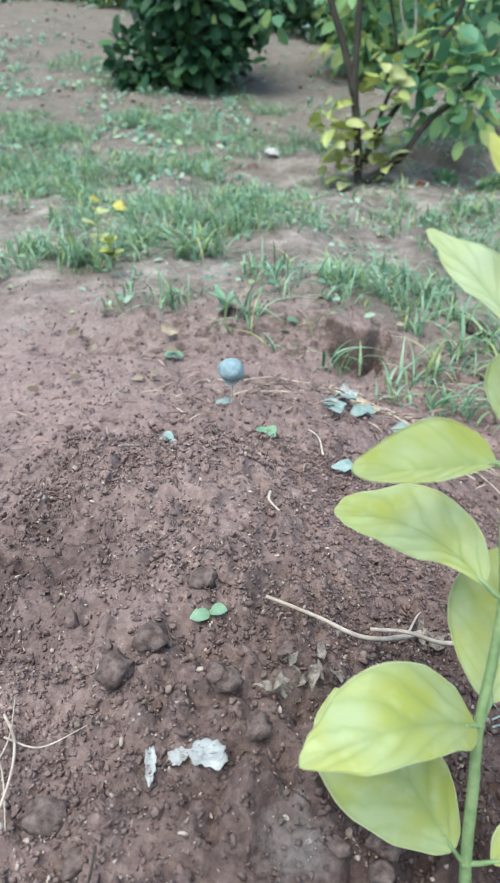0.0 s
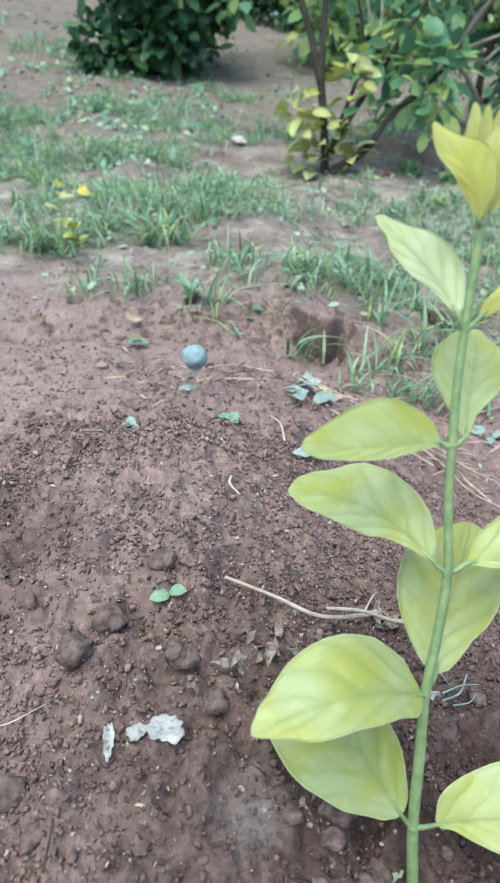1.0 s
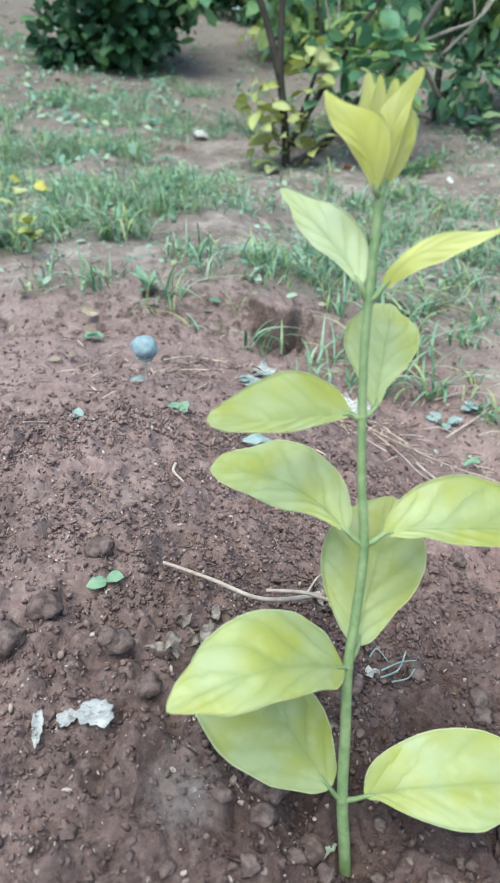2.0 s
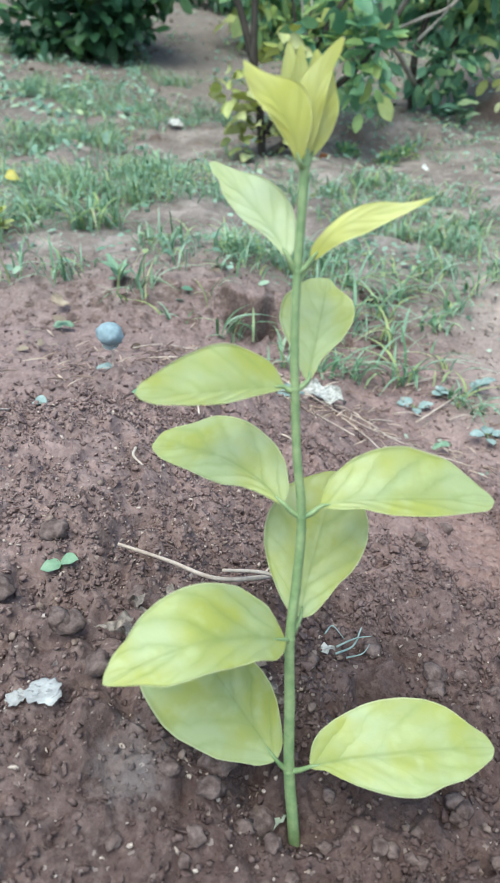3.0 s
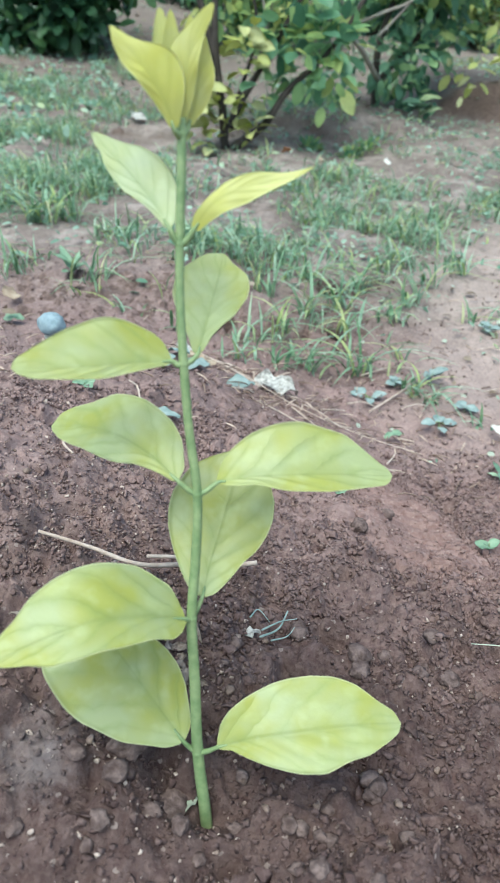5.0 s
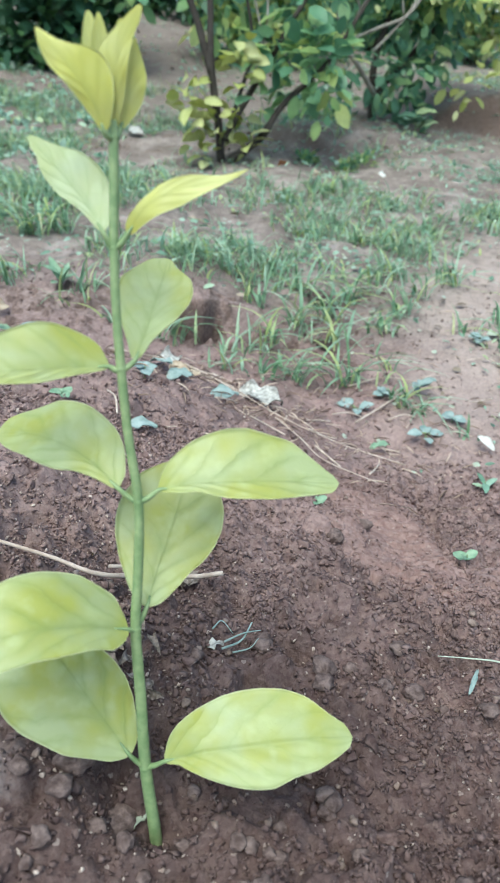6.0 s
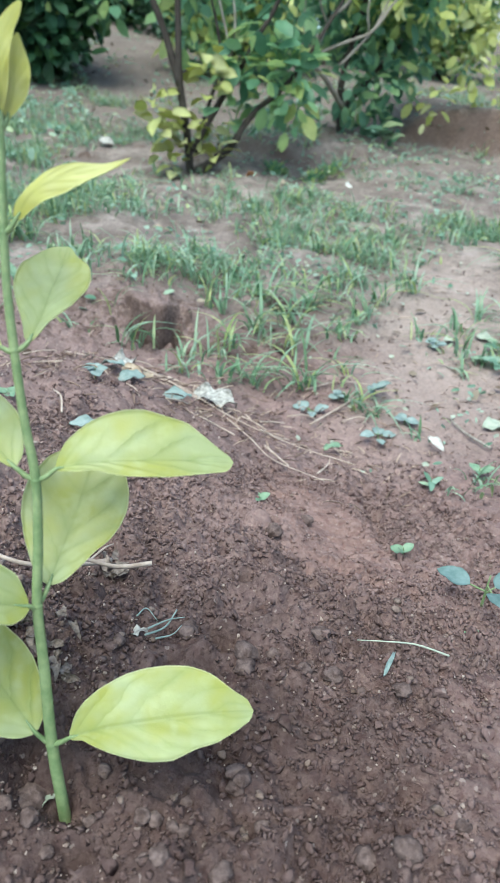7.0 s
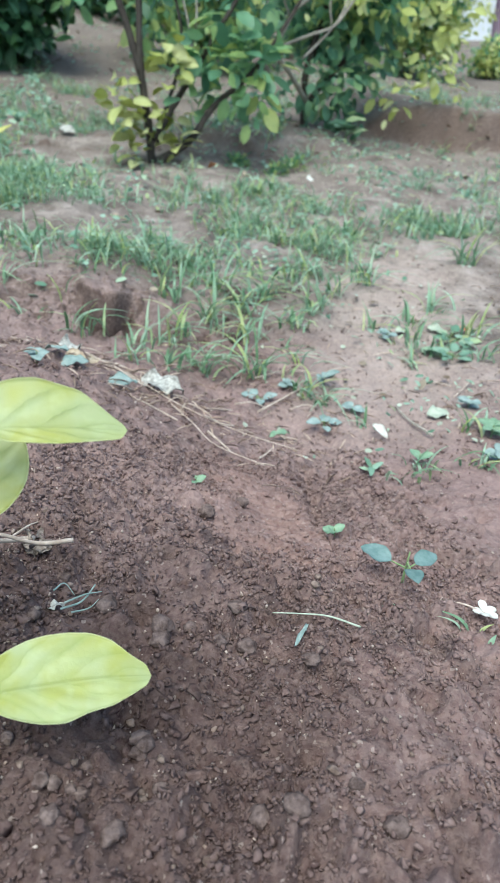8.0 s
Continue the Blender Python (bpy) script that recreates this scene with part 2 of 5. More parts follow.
LEAF_NEW = sapling_leaf_material("young_yellow_leaf", (0.60, 0.61, 0.25), (0.50, 0.53, 0.14), (0.58, 0.58, 0.14), 0.3)
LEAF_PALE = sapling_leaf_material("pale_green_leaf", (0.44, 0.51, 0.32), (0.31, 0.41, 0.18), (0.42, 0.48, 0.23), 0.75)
STALK = plain_material("green_sapling_stem", (0.145, 0.225, 0.095), (0.25, 0.325, 0.155), 160.0, 0.5, 0.0, 0.0004, 0.4)
GRASS = blade_material("grass_blades", [(0.0, (0.10, 0.20, 0.09)), (0.25, (0.20, 0.34, 0.20)), (0.5, (0.28, 0.44, 0.30)), (0.75, (0.40, 0.54, 0.40)), (0.9, (0.38, 0.48, 0.16)), (1.0, (0.50, 0.52, 0.30))])
WEED = blade_material("weed_leaves", [(0.0, (0.13, 0.26, 0.17)), (0.4, (0.26, 0.42, 0.31)), (0.8, (0.40, 0.55, 0.43)), (1.0, (0.44, 0.52, 0.24))])
LITTER = blade_material("leaf_litter", [(0.0, (0.10, 0.07, 0.05)), (0.6, (0.22, 0.17, 0.12)), (1.0, (0.40, 0.34, 0.26))], 0.1, 0.8)
STRAW_BITS = blade_material("straw_bits", [(0.0, (0.16, 0.11, 0.085)), (0.5, (0.34, 0.25, 0.20)), (1.0, (0.58, 0.48, 0.40))], 0.1, 0.8)
SHRUB = blade_material("shrub_leaves", [(0.0, (0.085, 0.20, 0.12)), (0.3, (0.17, 0.35, 0.20)), (0.6, (0.28, 0.46, 0.20)), (0.85, (0.42, 0.56, 0.20)), (1.0, (0.58, 0.62, 0.24))], 0.45, 0.42, 0.5)
SHRUB_DARK = blade_material("dark_shrub_leaves", [(0.0, (0.022, 0.062, 0.032)), (0.7, (0.046, 0.12, 0.055)), (1.0, (0.13, 0.26, 0.09))], 0.25, 0.45, 0.5)
SHRUB_DEEP = blade_material("deep_green_shrub_leaves", [(0.0, (0.065, 0.16, 0.105)), (0.6, (0.15, 0.31, 0.175)), (1.0, (0.32, 0.47, 0.20))], 0.4, 0.42, 0.5)
SHRUB_YELLOW = blade_material("yellowing_shrub_leaves", [(0.0, (0.44, 0.50, 0.14)), (0.5, (0.56, 0.60, 0.22)), (1.0, (0.64, 0.66, 0.36))], 0.42, 0.5, 0.5)
BARK = bark_material("dark_bark", (0.030, 0.025, 0.021), (0.072, 0.062, 0.053))
BARK_PALE = bark_material("pale_bark", (0.20, 0.175, 0.145), (0.42, 0.385, 0.335))
STRAW = plain_material("dry_straw", (0.34, 0.265, 0.215), (0.54, 0.455, 0.39), 90.0, 0.75, 0.0, 0.0006)
DRY_LEAF = plain_material("dry_leaf", (0.33, 0.24, 0.17), (0.52, 0.44, 0.33), 120.0, 0.75, 0.15)
WHITE_LEAF = plain_material("bleached_leaf", (0.20, 0.195, 0.18), (0.62, 0.61, 0.56), 190.0, 0.7, 0.1)
FLAKE = flake_material()
GREY_LEAF = plain_material("grey_green_leaf", (0.20, 0.28, 0.26), (0.34, 0.42, 0.40), 110.0, 0.65, 0.15)
SEEDLING = plain_material("bright_seedling_leaf", (0.20, 0.34, 0.22), (0.33, 0.47, 0.32), 130.0, 0.5, 0.3)
BLUE_GREY = plain_material("blue_grey_puff", (0.18, 0.25, 0.28), (0.28, 0.36, 0.395), 130.0, 0.9, 0.0, 0.001)
TEAL_LEAF = plain_material("blue_green_leaf", (0.11, 0.19, 0.18), (0.20, 0.29, 0.28), 110.0, 0.6, 0.15)
PALE_LEAF = plain_material("pale_fallen_leaf", (0.36, 0.42, 0.33), (0.52, 0.56, 0.46), 110.0, 0.65, 0.15)
YELLOW = plain_material("yellow_leaf", (0.50, 0.44, 0.09), (0.60, 0.54, 0.16), 120.0, 0.6, 0.3)
PETAL = plain_material("white_petal", (0.62, 0.61, 0.55), (0.76, 0.75, 0.69), 200.0, 0.6, 0.2)
RUST = plain_material("rust_dry_leaf", (0.36, 0.15, 0.07), (0.48, 0.26, 0.14), 120.0, 0.7, 0.15)
PLASTER = plain_material("white_plaster", (0.66, 0.68, 0.72), (0.78, 0.80, 0.83), 3.0, 0.8, 0.0, 0.002)
PILLAR = plain_material("mauve_paint", (0.20, 0.14, 0.19), (0.28, 0.20, 0.25), 3.0, 0.7, 0.0, 0.002)
ROOFING = plain_material("roof_tiles", (0.22, 0.10, 0.07), (0.34, 0.18, 0.13), 6.0, 0.85, 0.0, 0.01)


# ---- shapes ----
def hashed(ix, iy, seed):
    h = (ix.astype(np.int64) * 374761393 + iy.astype(np.int64) * 668265263 + seed * 974634211) & 0xFFFFFFFF
    h = ((h ^ (h >> 13)) * 1274126177) & 0xFFFFFFFF
    h = ((h ^ (h >> 16)) * 2246822519) & 0xFFFFFFFF
    return ((h ^ (h >> 15)) & 0xFFFFFF) / float(0x1000000)


def ripple(x, y, seed):
    """Smooth value noise from -1 to 1."""
    ix, iy = np.floor(x), np.floor(y)
    fx, fy = x - ix, y - iy
    fx, fy = fx * fx * (3 - 2 * fx), fy * fy * (3 - 2 * fy)
    a, b = hashed(ix, iy, seed), hashed(ix + 1, iy, seed)
    c, d = hashed(ix, iy + 1, seed), hashed(ix + 1, iy + 1, seed)
    return 2 * ((a + (b - a) * fx) * (1 - fy) + (c + (d - c) * fx) * fy) - 1


def lumps(x, y, cell, seed, share=0.6, power=1.25, big=1.0):
    """Half-buried lumps of up to a third of a cell, as a height; a low power gives steep-sided crumbs."""
    u, v = x / cell, y / cell
    ix, iy = np.floor(u), np.floor(v)
    best = np.zeros_like(u)
    for dx in (-1, 0, 1):
        for dy in (-1, 0, 1):
            jx, jy = ix + dx, iy + dy
            px, py = jx + 0.15 + 0.7 * hashed(jx, jy, seed), jy + 0.15 + 0.7 * hashed(jx, jy, seed + 1)
            r = big * (0.18 + 0.34 * hashed(jx, jy, seed + 2))
            there = hashed(jx, jy, seed + 3) < share
            ang = 6.28 * hashed(jx, jy, seed + 4)
            ex, ey = (u - px) * np.cos(ang) + (v - py) * np.sin(ang), (v - py) * np.cos(ang) - (u - px) * np.sin(ang)
            h = r * np.maximum(0.0, 1 - (ex * ex + 1.7 * ey * ey) / (r * r)) ** power * there
            best = np.maximum(best, h)
    return best * cell


HILLS = [
    (-0.16, 0.20, 0.14, 0.0851), (0.02, 0.00, 0.16, 0.0137), (0.20, 0.00, 0.16, 0.0334), (0.30, 0.25, 0.20, 0.0093),
    (-0.05, 0.45, 0.20, 0.1082), (0.30, 0.60, 0.30, -0.0824), (-0.30, 0.60, 0.35, -0.0115), (0.60, 0.70, 0.30, -0.0126),
    (0.20, 1.00, 0.30, 0.0180), (0.60, 1.20, 0.50, -0.0153), (-0.40, 1.30, 0.50, 0.0543), (0.00, 2.40, 0.60, 0.0166),
    (-0.05, 0.10, 0.08, 0.0132), (0.00, 0.25, 0.12, -0.0308), (0.15, -0.06, 0.10, 0.0187), (-0.17, -0.02, 0.10, 0.0347),
    (0.06, 0.00, 0.07, -0.0141), (0.10, 1.06, 0.07, 0.02), (-0.02, 1.08, 0.06, 0.015), (0.63, 2.16, 0.13, -0.045), (-2.0, 6.6, 1.6, 0.42),
]


def sigmoid(v):
    return 1 / (1 + np.exp(-np.clip(v, -40, 40)))


def swell(v, s):
    return s * np.log1p(np.exp(np.clip(v / s, -40, 40)))


def lie(x, y):
    """The broad lie of the land: a dug mound, a hollow to its right, then a slope that rises to the shrubs."""
    z = -0.045 + 0.145 * swell(y - 1.15, 0.25) - 0.12 * swell(y - 15.0, 1.0)
    for a, b, s, h in HILLS:
        z = z + h * np.exp(-((x - a) ** 2 + (y - b) ** 2) / (2 * s * s))
    # the cut bank right of the shrubs, and the step under them
    edge = 2.66 - 0.42 * (x - 1.35) + 0.06 * ripple(x * 5, y * 0 + 3, 7) + 0.03 * ripple(x * 17, y * 0 + 4, 19)
    z = z + 0.15 * sigmoid((y - edge) / 0.011) * sigmoid((x - 1.25) / 0.05) * np.exp(-np.maximum(0, y - edge) * 0.5)
    edge = 2.36 + 0.05 * ripple(x * 6, y * 0 + 5, 9)
    z = z + 0.06 * sigmoid((y - edge) / 0.02) * sigmoid((x - 0.45) / 0.06) * sigmoid((1.0 - x) / 0.06) * np.exp(-np.maximum(0, y - edge) * 2.5)
    # a low ragged step, with a small hole dug into its foot
    edge = 0.912 + 0.022 * ripple(x * 9, y * 0 + 2, 71)
    z = z + 0.045 * sigmoid((y - edge) / 0.010) * sigmoid((0.17 - x) / 0.03) * sigmoid((x + 0.10) / 0.05) * np.exp(-np.maximum(0, y - edge) * 7)
    # a small dug hole, steep at its back
    z = z - 0.16 * np.exp(-((((x - 0.086 + 0.01 * ripple(y * 60, x * 20, 77)) / 0.036) ** 2 + ((y - 0.872) / 0.042) ** 2) ** 3))
    # the furrow at the tread's edge
    z = z - 0.017 * np.exp(-(((x - 0.262 - 0.2 * (y - 0.26)) / 0.009) ** 2 + ((y - 0.325) / 0.085) ** 4))
    # a spade-wide tread in the red slope
    tread = np.exp(-(((x - 0.215) / 0.032) ** 4 + ((y - 0.285) / 0.075) ** 4))
    ridge = np.maximum(0, np.sin(x * 40 + y * 330 + 0.8 * ripple(x * 40, y * 40, 75))) ** 2 * sigmoid((x - 0.205) / 0.012)
    return z - 0.006 * tread + 0.0065 * tread * ridge


def rough_share(x, y):
    """How cloddy the earth is: loose by the sapling, smoother on the trodden slope."""
    smooth = np.exp(-(((x - 0.213) / 0.046) ** 4 + ((y - 0.295) / 0.095) ** 4))
    path = sigmoid((x - 0.36) / 0.05) * sigmoid((y - 0.38) / 0.08)
    return (1 - 0.8 * smooth) * (1 - 0.7 * path) * (1 - 0.45 * np.exp(-(((x - 0.225) / 0.05) ** 2 + ((y + 0.005) / 0.04) ** 2)))


def relief(x, y, grid):
    """Clods, crumbs and dents, where the sheet is fine enough to hold them."""
    def held(size):
        return np.clip(1.8 - grid / size * 3.2, 0, 1)
    share = rough_share(x, y)
    left = sigmoid((0.06 - x) / 0.05)
    # crumbled edges: the lumps' outlines wander
    wx = x + 0.0045 * ripple(x * 75, y * 75, 13) + 0.0014 * ripple(x * 190, y * 190, 14) + 0.0004 * ripple(x * 420, y * 420, 24)
    wy = y + 0.0045 * ripple(x * 75, y * 75, 15) + 0.0014 * ripple(x * 190, y * 190, 16) + 0.0004 * ripple(x * 420, y * 420, 25)
    worn = 0.65 + 0.35 * ripple(x * 55, y * 55, 17)
    z = 0.012 * ripple(x * 7, y * 7, 1) * held(0.14) + 0.007 * ripple(x * 18, y * 18, 2) * held(0.055)
    dug = sigmoid((0.52 + 0.05 * ripple(x * 9, y * 9, 33) - y) / 0.05)
    z = z + 0.0075 * (0.4 - abs(ripple(wx * 38, wy * 38, 3))) * held(0.022) * share * (0.85 + 0.15 * left)
    z = z + 0.0026 * ripple(wx * 100, wy * 100, 4) * held(0.009) * share
    z = z + 0.62 * lumps(wx, wy, 0.060, 20, 0.34) * held(0.03) * share * worn * (0.75 + 0.25 * left)
    z = z + 1.15 * lumps(wx, wy, 0.026, 30, 0.50, 0.8) * held(0.012) * share * worn - 1.0 * lumps(wx, wy, 0.031, 64, 0.32) * held(0.012) * share
    # crumbs lie packed against one another, larger and finer in patches
    coarse = np.clip(0.55 + 0.6 * ripple(x * 21, y * 21, 34) + 0.3 * ripple(x * 47, y * 47, 35), 0, 1)
    z = z + 0.85 * lumps(wx, wy, 0.0130, 40, 0.70, 0.65, 1.5) * held(0.007) * share * coarse * dug
    z = z + 0.75 * lumps(wx, wy, 0.0075, 44, 0.85, 0.6, 1.7) * held(0.0052) * share * (0.45 + 0.55 * coarse)
    z = z + 0.80 * lumps(wx, wy, 0.0046, 54, 0.95, 0.6, 1.8) * held(0.0042) * (0.35 + 0.65 * share)
    z = z - 1.1 * lumps(wx, wy, 0.0085, 57, 0.30) * held(0.0045) * share
    z = z + 0.02 * ripple(x * 2.2, y * 2.2, 6) * np.clip(y - 1.2, 0, 1) + 0.014 * ripple(x * 6, y * 6, 8) * np.clip(y - 0.9, 0, 1)
    z = z + 0.007 * ripple(wx * 16, wy * 16, 18) * np.clip(y - 0.6, 0, 1) * held(0.06)
    pit = np.exp(-((x - 0.0) ** 2 + (y - 0.002) ** 2) / (2 * 0.012**2))
    return z * (1 - 0.25 * pit) - 0.015 * pit


def ground_z(x, y):
    x, y = np.asarray(x, float), np.asarray(y, float)
    return lie(x, y) + relief(x, y, 0.0012)


def mesh_of(name, verts, faces, uv=None, smooth=True):
    """A mesh from arrays; faces is one array of triangles or of quads."""
    me = bpy.data.meshes.new(name)
    verts, faces = np.asarray(verts, np.float32), np.asarray(faces, np.int32)
    n, k = faces.shape
    me.vertices.add(len(verts))
    me.vertices.foreach_set("co", verts.ravel())
    me.loops.add(n * k)
    me.loops.foreach_set("vertex_index", faces.ravel())
    me.polygons.add(n)
    me.polygons.foreach_set("loop_start", np.arange(n, dtype=np.int32) * k)
    me.polygons.foreach_set("loop_total", np.full(n, k, np.int32))
    if smooth:
        me.polygons.foreach_set("use_smooth", np.ones(n, bool))
    if uv is not None:
        layer = me.uv_layers.new(name="UVMap")
        layer.data.foreach_set("uv", np.asarray(uv, np.float32)[faces.ravel()].ravel())
    me.update(calc_edges=True)
    me.validate()
    return me


def put(name, me, material, parent=None, label=""):
    """Links a mesh as one object, under a thing where one is given."""
    ob = new(name, me)
    if not me.materials:
        me.materials.append(material)
    if parent is not None:
        ob.parent = parent
    return tagged(ob, label)


def thing(name, at, label, category, group=""):
    """An empty at a thing's base, to carry its parts."""
    ob = new(name)
    ob.empty_display_size = 0.02
    ob.location = at
    return tagged(ob, label, category, group)


def glide(points, count):
    """A smooth line of count points through the given ones."""
    p = np.array(points, float)
    q = np.vstack([2 * p[0] - p[1], p, 2 * p[-1] - p[-2]])
    t = np.linspace(0, len(p) - 1, count)
    i = np.minimum(t.astype(int), len(p) - 2)
    f = (t - i)[:, None]
    a, b, c, d = q[i], q[i + 1], q[i + 2], q[i + 3]
    return 0.5 * (2 * b + (c - a) * f + (2 * a - 5 * b + 4 * c - d) * f**2 + (3 * b - a - 3 * c + d) * f**3)


def tube(points, radii, sides=8, steps=0, wobble=0.0, seed=0):
    """A tapering round stem along a smooth line: vertices and quads."""
    steps = steps or 4 * len(points)
    line = glide(points, steps)
    rad = np.interp(np.linspace(0, 1, steps), np.linspace(0, 1, len(radii)), radii)
    way = np.gradient(line, axis=0)
    way /= np.linalg.norm(way, axis=1)[:, None] + 1e-12
    ref = np.array([0.31, 0.94, 0.1]) if abs(way[0][2]) > 0.6 else np.array([0.05, 0.1, 1.0])
    u = np.cross(way, ref)
    u /= np.linalg.norm(u, axis=1)[:, None]
    v = np.cross(way, u)
    a = np.linspace(0, 2 * np.pi, sides, endpoint=False)
    rng = np.random.default_rng(seed)
    r = rad[:, None] * (1 + wobble * rng.uniform(-1, 1, (steps, sides)))
    verts = line[:, None] + r[..., None] * (np.cos(a)[None, :, None] * u[:, None] + np.sin(a)[None, :, None] * v[:, None])
    verts = np.vstack([verts.reshape(-1, 3), line[:1], line[-1:]])
    i, j = np.meshgrid(np.arange(steps - 1), np.arange(sides), indexing="ij")
    k = (j + 1) % sides
    quads = np.stack([i * sides + j, i * sides + k, (i + 1) * sides + k, (i + 1) * sides + j], -1).reshape(-1, 4)
    s = np.arange(sides)
    n, last = steps * sides, (steps - 1) * sides
    caps = np.vstack([np.stack([(s + 1) % sides, s, np.full(sides, n), np.full(sides, n)], -1), np.stack([last + s, last + (s + 1) % sides, np.full(sides, n + 1), np.full(sides, n + 1)], -1)])
    return verts, quads, caps


def tube_mesh(name, points, radii, sides=8, steps=0, wobble=0.0, seed=0):
    verts, quads, caps = tube(points, radii, sides, steps, wobble, seed)
    me = bpy.data.meshes.new(name)
    faces = [tuple(int(i) for i in f) for f in quads] + [tuple(int(i) for i in f[:3]) for f in caps]
    me.from_pydata([tuple(v) for v in verts], [], faces)
    me.polygons.foreach_set("use_smooth", np.ones(len(me.polygons), bool))
    return me


def leaf_mesh(name, base, tip, face, left, right, peak=0.42, bend=0.0, fold_left=0.0, fold_right=0.0, wave=0.0, sway=0.0, point=0.8, seed=0, thick=0.00045, n=26, m=7, curl=0.0):
    """A broad leaf from its base to its tip. face: the way its upper side looks; left, right: half widths seen from that side;
    bend: how far the middle arches up; folds: how far each half turns up, in degrees; sway: sideways bow of the midrib."""
    base, tip = np.array(base, float), np.array(tip, float)
    long = tip - base
    size = np.linalg.norm(long)
    long = long / size
    side = np.cross(np.array(face, float), long)
    side /= np.linalg.norm(side)
    up = np.cross(long, side)
    rng = np.random.default_rng(seed)
    f1, f2, f3 = rng.uniform(0, 6.28, 3)
    u = np.linspace(0, 1, n)
    a = 0.62
    b = a * (1 - peak) / peak
    b = b * point / 0.8
    w = (np.maximum(u, 0) ** a) * (np.maximum(1 - u, 0) ** b)
    w = w / w.max()
    s = np.linspace(-1, 1, 2 * m + 1)
    verts, uv = [], []
    for i, ui in enumerate(u):
        mid = base + long * size * ui + up * (bend * math.sin(math.pi * ui) - curl * ui**4) + side * sway * math.sin(math.pi * ui)
        for sj in s:
            half, fold = (left, fold_left) if sj > 0 else (right, fold_right)
            d = abs(sj) * half * w[i] * (1 + 0.035 * math.sin(9 * ui + f3 + 2 * (sj > 0)))
            fo = math.radians(fold) * (0.55 + 0.45 * abs(sj))
            lift = d * math.sin(fo) + wave * abs(sj) ** 2 * math.sin(11 * ui + f1 + (2.1 if sj > 0 else 0)) + 0.35 * wave * math.sin(23 * ui + f2) * abs(sj) ** 3
            verts.append(mid + side * math.copysign(1, sj) * d * math.cos(fo) + up * lift)
            uv.append((ui, 0.5 + 0.5 * sj))
    cols = 2 * m + 1
    verts = np.array(verts)
    k = len(verts)
    verts = np.vstack([verts, verts - up * thick])
    uv = np.array(uv + uv)
    i, j = np.meshgrid(np.arange(n - 1), np.arange(cols - 1), indexing="ij")
    q = np.stack([i * cols + j, (i + 1) * cols + j, (i + 1) * cols + j + 1, i * cols + j + 1], -1).reshape(-1, 4)
    rim = []
    for r in range(n - 1):
        for c, d in ((0, 1), (cols - 1, -1)):
            p, o = r * cols + c, (r + 1) * cols + c
            rim.append((p, p + k, o + k, o)[::d])
    return mesh_of(name, verts, np.vstack([q[:, ::-1], q + k, np.array(rim)]), uv)


def broad_leaf(name, mid, face, left, right, seed=0, cup=0.0, wave=0.0006, n=48, m=9, thick=0.0004):
    """A broad leaf along a midrib. face: the way its upper side looks; left, right: half widths in millimetres along it."""
    rng = np.random.default_rng(seed)
    u = 0.25 * np.linspace(0, 1, n) + 0.375 * (1 - np.cos(np.pi * np.linspace(0, 1, n)))
    fine_line = np.array(glide(mid, 200))
    line = np.stack([np.interp(u, np.linspace(0, 1, 200), fine_line[:, c]) for c in range(3)], -1)
    way = np.gradient(line, u, axis=0)
    side = np.cross(np.array(face, float), way)
    side /= np.linalg.norm(side, axis=1)[:, None]
    up = np.cross(way, side)
    up /= np.linalg.norm(up, axis=1)[:, None]
    at = [0, 0.03, 0.1, 0.2, 0.3, 0.4, 0.5, 0.6, 0.7, 0.8, 0.9, 0.965, 0.985, 1.0]
    knots = np.linspace(0, 1, 400)
    soft = np.hanning(29) / np.hanning(29).sum()
    wide = []
    for w in (left, right):
        fine = np.interp(knots, at, [0.25 * w[0], *w, 0.82 * w[-1], 0.0]) * 0.001
        fine = np.convolve(np.pad(fine, 14, mode="reflect", reflect_type="odd"), soft, "valid")
        wide.append(np.maximum(np.interp(u, knots, fine), 0))
    f1, f2, f3, f4 = rng.uniform(0, 6.28, 4)
    verts, uv = [], []
    for s in np.linspace(-1, 1, 2 * m + 1):
        d = abs(s) * (wide[0] if s > 0 else wide[1])
        swell_up = cup * d * abs(s) + wave * abs(s) ** 1.5 * np.sin(12 * u + f1 + (1.9 if s > 0 else 0)) * np.sin(np.pi * u)
        # the blade puffs up between the side veins
        puff = 0.011 * (wide[0] + wide[1]) * np.sin(np.pi * abs(s)) * np.sin(2 * np.pi * (5 * u - 1.7 * abs(s)) + f2 * (s > 0)) * np.sin(np.pi * u)
        verts.append(line + side * (np.sign(s) * d)[:, None] + up * (swell_up + puff + 0.05 * d * (1 - abs(s)))[:, None])
        uv.append(np.stack([u, np.full(n, 0.5 + 0.5 * s)], -1))
    verts, uv = np.stack(verts, 1), np.stack(uv, 1)
    cols = 2 * m + 1
    k = n * cols
    verts = np.vstack([verts.reshape(-1, 3), (verts - up[:, None] * thick).reshape(-1, 3)])
    uv = np.vstack([uv.reshape(-1, 2)] * 2)
    i, j = np.meshgrid(np.arange(n - 1), np.arange(cols - 1), indexing="ij")
    q = np.stack([i * cols + j, (i + 1) * cols + j, (i + 1) * cols + j + 1, i * cols + j + 1], -1).reshape(-1, 4)
    rim = []
    for r in range(n - 1):
        for c, d in ((0, 1), (cols - 1, -1)):
            p, o = r * cols + c, (r + 1) * cols + c
            rim.append((p, p + k, o + k, o)[::d])
    return mesh_of(name, verts, np.vstack([q[:, ::-1], q + k, np.array(rim)]), uv)


